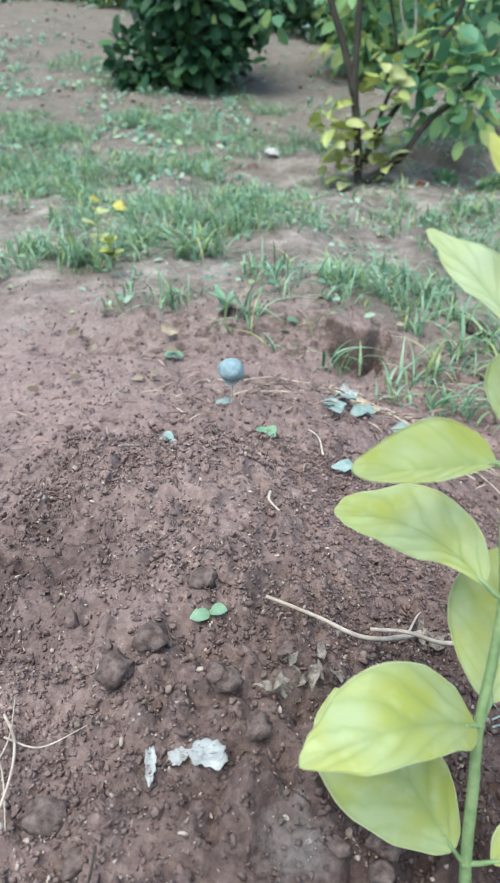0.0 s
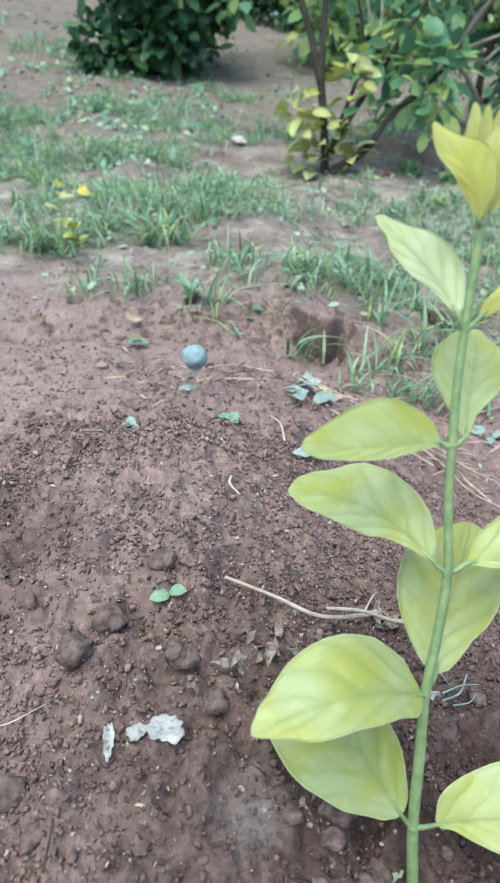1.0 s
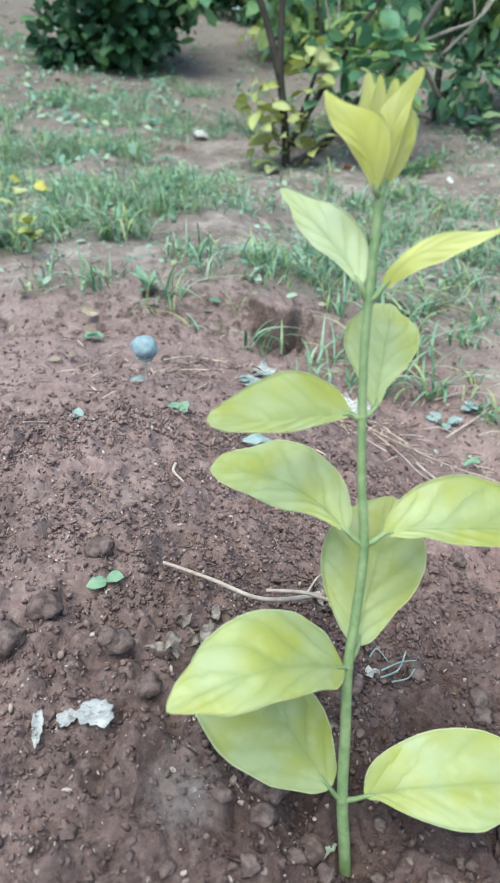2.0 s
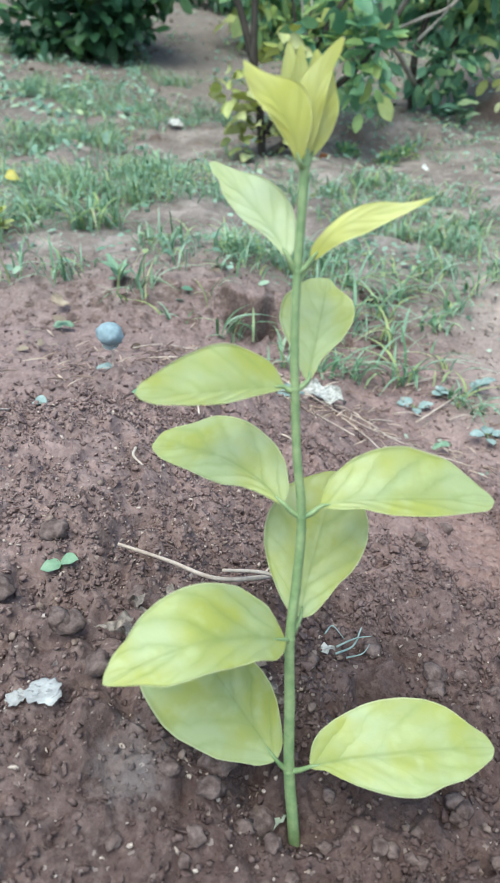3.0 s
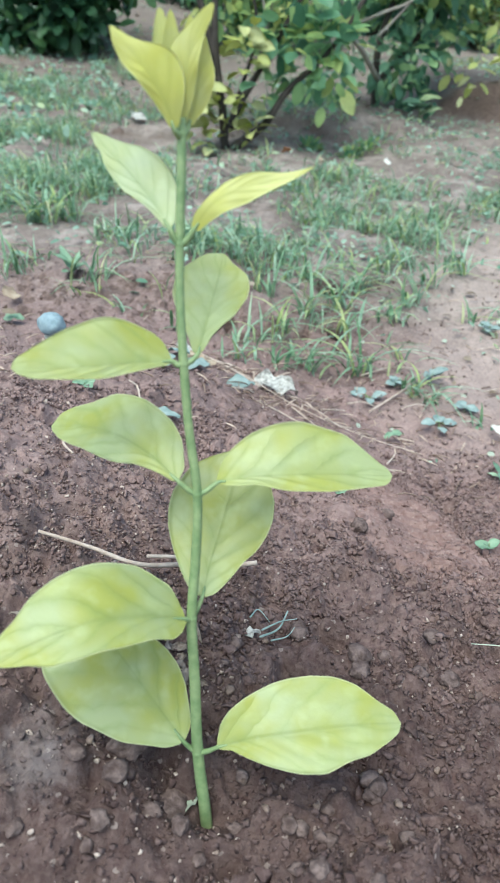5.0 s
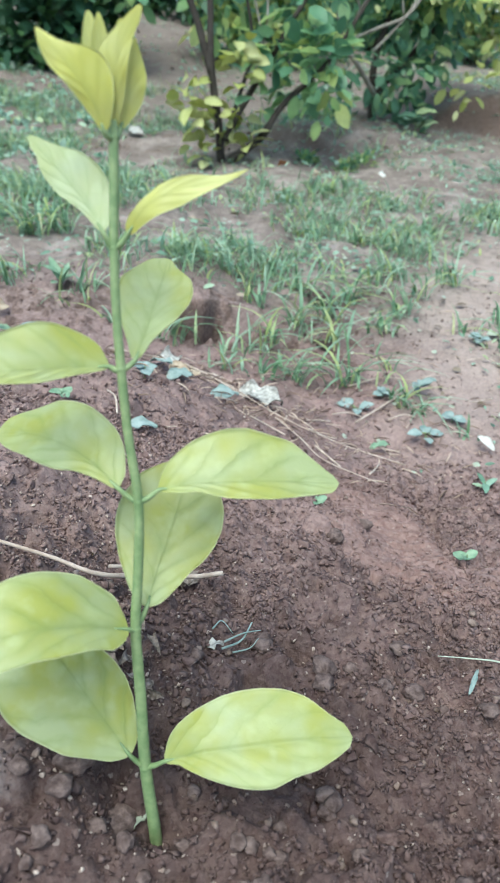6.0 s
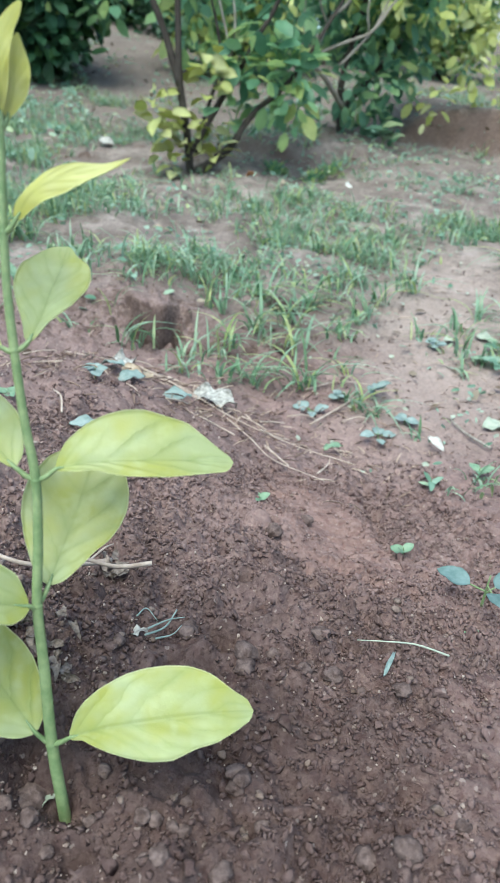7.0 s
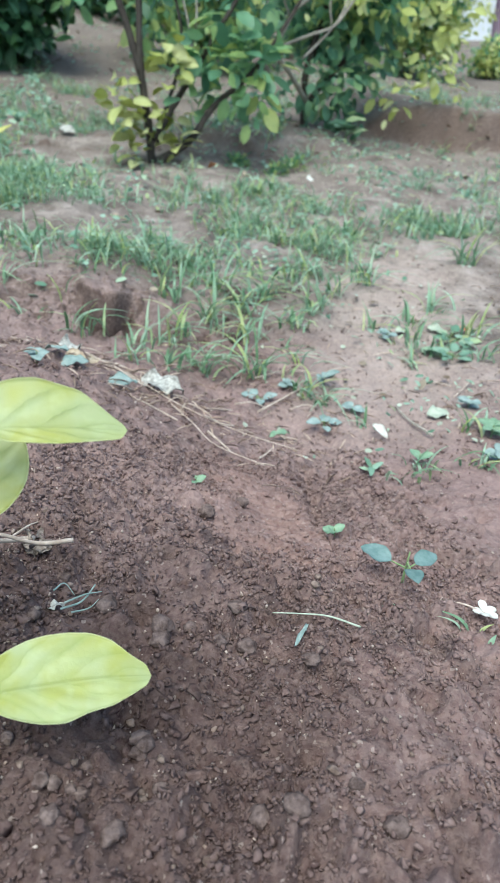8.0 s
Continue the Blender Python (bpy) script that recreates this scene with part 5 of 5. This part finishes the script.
small_plant("leafy_weed", (0.58, 0.87), 6, 0.022, 0.015, GREY_LEAF, 25, "low weed with grey-green leaves", upright=0.15)
small_plant("leafy_weed", (0.58, 0.50), 6, 0.026, 0.02, SEEDLING, 21, "low green weed with oval leaves", width=0.34)
small_plant("leafy_weed", (0.545, 0.425), 6, 0.024, 0.02, GREY_LEAF, 22, "low grey-green weed with oval leaves", width=0.34)
small_plant("leafy_weed", (0.366, 0.572), 4, 0.022, 0.010, GREY_LEAF, 31, "low weed with grey-green oval leaves", width=0.36, upright=0.15, gap=0.3)
small_plant("leafy_weed", (0.292, 0.655), 4, 0.022, 0.010, GREY_LEAF, 32, "low weed with grey-green oval leaves", width=0.36, upright=0.15, gap=0.3)
small_plant("leafy_weed", (0.371, 0.412), 4, 0.020, 0.012, WEED, 33, "small pale weed with narrow leaves", width=0.2, upright=0.5)
small_plant("leafy_weed", (0.66, 0.77), 9, 0.026, 0.012, WEED, 34, "low spreading weed with broad leaves", width=0.36, upright=0.2, gap=0.5)
small_plant("leafy_weed", (0.70, 0.86), 8, 0.024, 0.012, WEED, 35, "low spreading weed with broad leaves", width=0.36, upright=0.2, gap=0.5)
small_plant("leafy_weed", (0.252, 0.104), 3, 0.011, 0.006, SEEDLING, 36, "tiny green seedling beside the weed", "seedling", width=0.3)
small_plant("leafy_weed", (0.44, 0.43), 3, 0.018, 0.012, SEEDLING, 23, "tiny green weed beside grass", width=0.34)
for x, y, s in ((0.755, 2.20, 0.05), (0.68, 2.17, 0.04), (0.56, 2.24, 0.045), (0.74, 2.55, 0.06)):
    r = np.random.default_rng(int(x * 100))
    n = 110
    d = r.normal(size=(n, 3))
    d /= np.linalg.norm(d, axis=1)[:, None]
    d[:, 2] = abs(d[:, 2])
    me = leaf_swarm("crown", d * s * r.uniform(0.3, 1, (n, 1)), d, np.array((0, 0, 1.0)) + r.normal(size=(n, 3)) * 0.3, np.full(n, 0.02), 0.8)
    plant = thing("leafy_weed", (x, y, float(lie(np.array(x), np.array(y)))), "small bushy bright green weed below the shrubs", "weed")
    put("crown", me, SHRUB, plant)


# ---- things lying on the earth ----
def fallen_leaf(at, heading, size, width, material, label, lift=0.003, tilt=10, name="fallen_leaf", category="leaf", bend=0.12, crumple=0.05):
    x, y = at
    me = leaf_mesh(name, (-0.5 * size, 0, 0), (0.5 * size, 0, 0), (0, 0, 1), width / 2, width / 2, bend=bend * size, fold_left=14, fold_right=6, wave=crumple * size, n=22, m=4, seed=int(abs(x) * 999), thick=0.02 * size)
    ob = put(name, me, material)
    ob.matrix_world = pose(x, y, float(ground_z(x, y)) + lift, tilt, tilt * 0.4, heading)
    return tagged(ob, label, category)


fallen_leaf((0.430, 0.528), 112, 0.031, 0.011, PETAL, "small white curled fallen leaf on earth", 0.009, -32, bend=0.3)
fallen_leaf((0.429, 0.900), 160, 0.026, 0.012, WHITE_LEAF, "small bleached white fallen leaf on earth")
fallen_leaf((0.538, 0.573), 10, 0.038, 0.024, PALE_LEAF, "pale grey-green fallen leaf on earth")
fallen_leaf((0.735, 0.884), -15, 0.042, 0.014, RUST, "rust-brown dry fallen leaf on earth")
fallen_leaf((-0.222, 0.881), 70, 0.038, 0.030, DRY_LEAF, "curled pale brown dry leaf", 0.01, 30)
fallen_leaf((0.146, 0.606), -24, 0.062, 0.030, WHITE_LEAF, "crumpled bleached dry leaf on earth", 0.007, 20, crumple=0.11)
fallen_leaf((0.094, 0.560), 20, 0.040, 0.024, GREY_LEAF, "grey-green fallen leaf on earth", 0.004)
fallen_leaf((0.018, 0.560), 150, 0.032, 0.022, GREY_LEAF, "grey-green fallen leaf on earth", 0.004)
fallen_leaf((0.040, 0.545), 20, 0.034, 0.020, GREY_LEAF, "grey-green fallen leaf on earth", 0.003)
fallen_leaf((0.030, 0.612), 40, 0.040, 0.022, WHITE_LEAF, "crumpled pale dry leaf on earth", 0.006, 25, crumple=0.16)
fallen_leaf((-0.004, 0.369), 0, 0.030, 0.014, GREY_LEAF, "blue-grey fallen leaf on dug earth", 0.003)
fallen_leaf((-0.118, 0.50), 10, 0.022, 0.010, GREY_LEAF, "small grey-green fallen leaf", 0.003)
fallen_leaf((0.300, 0.560), 20, 0.034, 0.010, SEEDLING, "narrow green fallen leaf on earth", 0.004, 12)
fallen_leaf((0.62, 0.90), 30, 0.030, 0.018, PALE_LEAF, "pale dry fallen leaf on earth", 0.004, 12)
fallen_leaf((0.69, 0.90), -30, 0.034, 0.020, PALE_LEAF, "pale dry fallen leaf on earth", 0.006, 20)
fallen_leaf((0.040, 0.570), -30, 0.030, 0.016, DRY_LEAF, "small brown dry leaf on earth", 0.005, 20)
fallen_leaf((0.060, 0.590), 70, 0.022, 0.016, DRY_LEAF, "small brown dry leaf on earth", 0.005, 20)
fallen_leaf((-0.203, 0.775), 10, 0.030, 0.020, SEEDLING, "small green fallen leaf", 0.003)
fallen_leaf((-0.48, 1.62), 60, 0.04, 0.024, YELLOW, "yellow fallen leaf in grass", 0.03, 40)
fallen_leaf((-0.40, 1.52), -40, 0.045, 0.026, YELLOW, "yellow fallen leaf in grass", 0.03, 40)
fallen_leaf((-0.006, 2.47), -35, 0.07, 0.035, WHITE_LEAF, "bleached white fallen leaf on slope", 0.01, 30)
fallen_leaf((-0.60, 3.68), -35, 0.05, 0.04, PETAL, "white fallen petal on slope", 0.02, 40)
fallen_leaf((0.742, 1.95), 20, 0.030, 0.024, PETAL, "white fallen petal below the shrubs", 0.02, 40)
fallen_leaf((0.46, 2.12), 120, 0.05, 0.025, RUST, "reddish dry leaf below the shrub", 0.012, 30)
fallen_leaf((0.55, 2.02), 60, 0.05, 0.026, DRY_LEAF, "pale dry leaf below the shrub", 0.012, 30)


def flake_mesh(name, size, seed, flat):
    """A thin broken plate with a ragged outline, bent and pitted."""
    r = np.random.default_rng(seed)
    n, rings = 44, 7
    a = np.linspace(0, 2 * math.pi, n, endpoint=False)
    p = r.uniform(0, 6.28, 6)
    rim = 1 + sum(0.26 / k * np.sin(k * a + p[k]) for k in (2, 3, 4)) + 0.08 * np.sin(9 * a + p[0]) + r.uniform(-0.05, 0.05, n)
    layers = []
    for side in (1, -1):
        for q in np.linspace(0.02, 1, rings)[:: side]:
            x, y = q * rim * np.cos(a), q * rim * np.sin(a)
            bend = 0.22 * x * x - 0.15 * x * y + 0.10 * np.sin(3 * x + p[1]) * np.sin(4 * y + p[2])
            z = bend + side * 0.10 * (1 - 0.5 * q**3) + (0.03 * r.uniform(-1, 1, n) if side > 0 else 0)
            layers.append(np.stack([x * flat[0], y * flat[1], z * 2.2 * flat[2]], -1))
    v = np.concatenate(layers) * size
    i, k = np.meshgrid(np.arange(2 * rings - 1), np.arange(n), indexing="ij")
    f = np.stack([i * n + k, (i + 1) * n + k, (i + 1) * n + (k + 1) % n, i * n + (k + 1) % n], -1).reshape(-1, 4)
    return mesh_of(name, v, f)


def build_flake(name, at, size, flat, turn, seed, label):
    ob = put(name, flake_mesh(name, size, seed, flat), FLAKE)
    x, y = at
    ob.matrix_world = pose(x, y, float(ground_z(x, y)) + 0.3 * size * flat[2] + 0.0016, 8, 5, turn)
    tagged(ob, label, "debris")


build_flake("plaster_flake", (-0.111, 0.043), 0.0084, (0.95, 1.1, 0.13), 200, 5, "broken white flake with grey specks on dug earth")
build_flake("plaster_chip", (-0.137, 0.040), 0.0085, (0.30, 1.0, 0.25), 10, 4, "narrow grey-white chip on dug earth")
build_flake("plaster_chip", (-0.125, 0.048), 0.0060, (1.0, 0.7, 0.25), 60, 6, "small grey-white chip on dug earth")
def dry_clump(at, count, size, seed, label, spread=0.010):
    """A heap of small torn, curled dead leaves."""
    r = np.random.default_rng(seed)
    x, y = at
    heap = thing("dead_leaf_clump", (x, y, float(ground_z(x, y))), label, "dead leaves")
    for k in range(count):
        dx, dy = r.normal(size=2) * spread
        z = float(ground_z(x + dx, y + dy) - ground_z(x, y))
        a = r.uniform(0, 6.28)
        base = np.array((dx, dy, z + r.uniform(0.0005, 0.004)))
        tip = base + size * r.uniform(0.6, 1.2) * np.array((math.cos(a), math.sin(a), r.uniform(-0.1, 0.5)))
        w = size * r.uniform(0.18, 0.32)
        put("dead_leaf", leaf_mesh("dead_leaf", base, tip, (r.normal() * 0.6, r.normal() * 0.6 - 0.3, 1), w, w, bend=r.uniform(-0.2, 0.35) * size, fold_left=r.uniform(-20, 50), fold_right=r.uniform(-20, 50), wave=0.09 * size, n=14, m=3, seed=seed + k, thick=0.0003, curl=r.uniform(0, 0.3) * size), CRUST, heap)


dry_clump((-0.060, 0.092), 15, 0.013, 8, "grey-brown crumbling dead leaves on dug earth", 0.008)
dry_clump((-0.046, 0.066), 8, 0.011, 12, "grey-brown crumbling dead leaves under the big leaf", 0.006)
dry_clump((-0.018, 0.088), 14, 0.012, 9, "grey-brown curled dead leaves behind the stem", 0.008)
dry_clump((-0.003, 0.064), 8, 0.010, 10, "grey-brown curled dead leaves behind the stem", 0.005)
dry_clump((0.018, 0.172), 12, 0.012, 11, "pale curled dead leaves at the twig's end", 0.007)


def build_twig(points, r0, r1, label, material=STRAW, lift=0.003, name="twig", side=()):
    x0, y0 = points[0][:2]
    z0 = float(ground_z(x0, y0))
    ob = thing(name, (x0, y0, z0), label, "twig")
    def line(ps):
        # stiff: it lies on the tops and spans the dents between them
        rest = []
        for x, y, *h in ps:
            gx, gy = np.meshgrid(np.linspace(x - 0.012, x + 0.012, 9), np.linspace(y - 0.012, y + 0.012, 9))
            rest.append(float(np.percentile(ground_z(gx, gy), 88)))
        return [(x - x0, y - y0, q - z0 + lift + (h[0] if h else 0)) for (x, y, *h), q in zip(ps, rest)]
    put("stick", tube_mesh("stick", line(points), [r0, 0.5 * (r0 + r1), r1], 8, 8 * len(points), 0.06, 3), material, ob)
    for ps, r in side:
        put("side_twig", tube_mesh("side_twig", line(ps), [r, 0.7 * r, 0.4 * r], 6, 6 * len(ps), 0.05, 4), material, ob)


build_twig([(-0.083, 0.142), (-0.055, 0.138), (-0.028, 0.132), (-0.002, 0.148), (0.020, 0.168)], 0.0010, 0.0019, "long bent pale dry twig lying on dug earth", side=[([(0.004, 0.152, 0.001), (0.016, 0.176, 0.004), (0.022, 0.186, 0.002)], 0.001)])
build_twig([(-0.022, 0.136, 0.004), (0.002, 0.145, 0.008), (0.025, 0.149, 0.009), (0.047, 0.150, 0.008)], 0.0011, 0.0017, "short straight pale dry twig lying on dug earth")
build_twig([(-0.077, 0.262), (-0.078, 0.247), (-0.071, 0.236)], 0.0012, 0.0008, "tiny curved pale twig on dug earth")
build_twig([(-0.185, 0.345), (-0.197, 0.316)], 0.0009, 0.0007, "tiny straight dry stick on dug earth")
build_twig([(0.490, 0.614), (0.489, 0.561), (0.496, 0.505)], 0.0014, 0.0020, "thin bent brown twig on trodden earth", BARK_PALE)
build_twig([(0.15, 0.52), (0.17, 0.47), (0.19, 0.435), (0.24, 0.40)], 0.0008, 0.0006, "long thin straw on dug earth")
build_twig([(0.185, 0.46), (0.205, 0.425)], 0.0015, 0.001, "short pale straw on dug earth")
build_twig([(0.10, 0.60), (0.16, 0.55), (0.23, 0.50), (0.30, 0.47)], 0.0008, 0.0006, "long thin straw on dug earth")
build_twig([(0.28, 0.61), (0.34, 0.66), (0.38, 0.70)], 0.0016, 0.0012, "thin dry grass stalk on earth")
build_twig([(0.05, 0.63), (0.09, 0.60), (0.12, 0.57)], 0.0014, 0.001, "thin dry stalk on earth")
build_twig([(0.30, 0.72), (0.36, 0.74), (0.42, 0.73)], 0.0012, 0.001, "thin dry stalk on earth")
build_twig([(-0.155, 0.006), (-0.156, 0.0), (-0.157, -0.01)], 0.0007, 0.0005, "short dark upright stubble stalk", BARK, 0.004)
for k, (x, y, a) in enumerate(((0.21, 0.52, 0.4), (0.19, 0.56, 2.2), (0.25, 0.44, 1.0), (0.13, 0.47, 2.8), (0.35, 0.62, 0.2), (0.30, 0.55, 2.5), (0.09, 0.50, 0.9), (0.45, 0.75, 0.3), (0.55, 0.80, 2.9), (-0.03, 0.40, 1.8), (0.62, 0.66, 0.6), (-0.06, 0.60, 2.6), (0.02, 0.66, 0.3), (-0.03, 0.70, 2.7), (0.05, 0.72, 0.1), (-0.08, 0.68, 0.5), (0.08, 0.64, 2.9), (-0.01, 0.63, 1.2), (0.11, 0.66, 0.2), (0.40, 0.80, 2.6), (0.50, 0.68, 0.4), (0.60, 0.70, 2.4), (0.27, 0.62, 0.1), (0.22, 0.58, 0.5))):
    c, s = 0.022 * math.cos(a), 0.022 * math.sin(a)
    build_twig([(x - c, y - s), (x + 0.003, y + 0.003), (x + c, y + s)], 0.0011, 0.0008, "short dry straw on earth")

# a tangle of dry roots by the clods
build_twig([(-0.215, 0.075), (-0.203, 0.055, 0.006), (-0.200, 0.035, 0.008), (-0.207, 0.012)], 0.0008, 0.0005, "tangle of thin dry roots on dug earth", name="root_tangle", side=[
    ([(-0.21, 0.06), (-0.190, 0.052, 0.006), (-0.170, 0.062, 0.002)], 0.0006), ([(-0.214, 0.05), (-0.204, 0.04, 0.01), (-0.198, 0.02)], 0.0006), ([(-0.22, 0.03), (-0.205, 0.05, 0.008), (-0.21, 0.08)], 0.0006)])
build_flake("plaster_chip", (-0.207, 0.022), 0.008, (0.8, 0.9, 0.3), 10, 14, "small white chip under dry roots")

# a torn grass stalk and green threads
build_twig([(0.165, 0.081, 0.001), (0.180, 0.073, 0.004), (0.196, 0.067, 0.004), (0.215, 0.062, 0.001)], 0.0003, 0.0007, "torn pale green grass stalk lying on dug earth", PALE_LEAF, name="grass_stalk")
fallen_leaf((0.178, 0.061), 52, 0.022, 0.0028, GREY_LEAF, "narrow torn green leaf on dug earth", 0.004, 5, category="leaf")
build_twig([(0.040, 0.094), (0.052, 0.100, 0.004), (0.060, 0.112, 0.006)], 0.0007, 0.0005, "curled pale green root threads on dug earth", GREY_LEAF, name="green_threads", side=[
    ([(0.042, 0.100), (0.054, 0.104, 0.005), (0.064, 0.104, 0.007)], 0.0007), ([(0.036, 0.106), (0.042, 0.112, 0.003), (0.048, 0.106, 0.001)], 0.0006), ([(0.046, 0.092), (0.056, 0.094, 0.003), (0.062, 0.100, 0.004)], 0.0006)])


def build_bud():
    """A blue-grey puff on a thin stalk at the mound's crest."""
    x, y = -0.111, 0.490
    z = float(ground_z(x, y))
    bud = thing("seed_head", (x, y, z), "round blue-grey seed head on thin stalk", "seed head")
    h = 0.081 - z
    put("stalk", tube_mesh("stalk", [(0, 0, -0.005), (0.001, 0, h * 0.5), (0, 0, h)], [0.0012, 0.001, 0.001], 6, 8), STRAW, bud)
    me = lump_mesh("head", BALL_3, 0.0140, 3, 0.16, (1, 1, 0.86))
    me.transform(Matrix.Translation((0, 0, h)))
    put("head", me, BLUE_GREY, bud)
    put("collar", leaf_mesh("collar", (-0.009, 0, h - 0.012), (0.009, 0, h - 0.012), (0, -0.3, 1), 0.006, 0.006, bend=-0.002, n=10, m=3), PETAL, bud, "pale collar")


build_bud()


def build_flower():
    x, y = 0.322, 0.092
    flower = thing("fallen_flower", (x, y, float(ground_z(x, y)) + 0.002), "small white fallen flower on dug earth", "flower")
    for k in range(5):
        a = k * 1.257 + 0.3
        put("petal", leaf_mesh("petal", (0, 0, 0.003), (0.009 * math.cos(a), 0.009 * math.sin(a), 0.005 + 0.003 * (k % 2)), (0, 0, 1), 0.0032, 0.0032, bend=0.001, n=9, m=2, peak=0.6), PETAL, flower)
    put("stalk", tube_mesh("stalk", [(0, 0, 0.003), (-0.012, 0.008, 0.006), (-0.024, 0.02, 0.002)], [0.0008, 0.0007, 0.0006], 6, 10), STRAW, flower)


build_flower()


fallen_leaf((-0.007, 0.005), 30, 0.011, 0.006, PALE_LEAF, "small pale curled scrap beside the stem", 0.002, -20)
fallen_leaf((0.037, 0.101), 10, 0.010, 0.008, WHITE_LEAF, "small pale scrap among root threads", 0.003, -15, crumple=0.12)

# ---- clods and pebbles ----
CLODS = [lump_mesh("clod", BALL_3, 0.95, 60 + k, 0.34, (1.0, 0.8 + 0.05 * k, 0.72)) for k in range(4)]
PEBBLES = [lump_mesh("pebble", BALL_2, 1.0, 80 + k, 0.55, (1.0, 0.85, 0.7)) for k in range(4)]


def lay(kind, name, at, size, turn, material, label, group):
    x, y = at
    ob = put(name, kind, material)
    ob.matrix_world = pose(x, y, float(ground_z(x, y)) + (0.22 if name == "clod" else 0.38) * size, 0, 0, turn) @ Matrix.Scale(0.85 * size, 4)
    tagged(ob, label, "clod" if name == "clod" else "pebble", group)


for k, (x, y, s) in enumerate(((-0.183, 0.028, 0.0125), (-0.166, 0.010, 0.008), (-0.162, 0.093, 0.013), (-0.105, 0.083, 0.010), (-0.145, 0.110, 0.012), (0.067, 0.108, 0.008), (0.098, 0.086, 0.0085), (0.079, 0.0, 0.0055), (0.055, -0.008, 0.0045), (0.040, 0.135, 0.006), (0.19, 0.29, 0.008), (-0.016, 0.006, 0.010), (-0.03, 0.018, 0.008), (0.025, 0.09, 0.006), (0.145, 0.09, 0.007), (0.13, 0.07, 0.006), (0.30, 0.86, 0.025), (0.326, 1.02, 0.030), (-0.12, 0.15, 0.010), (-0.07, 0.115, 0.009), (-0.03, 0.105, 0.010), (-0.024, -0.004, 0.006), (-0.038, 0.004, 0.007), (-0.012, -0.012, 0.005), (-0.045, -0.012, 0.006), (0.012, -0.010, 0.004), (-0.028, 0.030, 0.007), (0.018, 0.012, 0.004), (-0.055, 0.012, 0.006), (0.030, 0.022, 0.004), (-0.005, -0.022, 0.004), (0.065, 0.102, 0.0065), (0.146, 0.065, 0.0075), (0.096, 0.076, 0.0080), (0.151, 0.252, 0.009), (0.178, 0.042, 0.006), (0.135, 0.078, 0.005), (0.160, 0.055, 0.0045), (0.116, 0.088, 0.006), (0.187, -0.059, 0.007), (0.176, -0.037, 0.005), (-0.088, 0.059, 0.009), (-0.109, 0.082, 0.0075), (-0.035, 0.018, 0.008), (0.082, 0.002, 0.006))):
    lay(CLODS[k % 4], "clod", (x, y), s, 50 * k, CLOD, "rounded clod of brown earth" if s > 0.009 else "small clod of brown earth", "earth clods")
r = np.random.default_rng(31)
placed = [(0.087, -0.024, 0.0042), (0.065, -0.044, 0.0060), (0.130, -0.041, 0.0062), (0.143, -0.050, 0.0062), (0.040, -0.016, 0.0044), (0.052, -0.022, 0.0040), (0.041, -0.042, 0.0044), (0.035, -0.015, 0.0042), (0.048, -0.020, 0.0036), (0.036, -0.032, 0.004), (0.080, 0.007, 0.0056), (-0.079, -0.011, 0.004), (-0.050, -0.020, 0.0035)]
for k in range(150):
    near = k % 3
    x, y = (r.uniform(-0.2, 0.05), r.uniform(-0.03, 0.3)) if near == 0 else (r.uniform(0.0, 0.3), r.uniform(-0.06, 0.12)) if near == 1 else (r.uniform(0.0, 0.5), r.uniform(0.1, 0.7))
    placed.append((float(x), float(y), float(0.0012 + 0.0022 * r.uniform() ** 2)))
for k, (x, y, s) in enumerate(placed):
    if s > 0.0034:
        lay(CLODS[k % 4], "clod", (x, y), 1.15 * s, 37 * k, CLOD, "small hard clod of brown earth", "earth clods")
    else:
        lay(PEBBLES[k % 4], "pebble", (x, y), s, 37 * k, STONE, "small dusty pebble on dug earth", "pebbles")
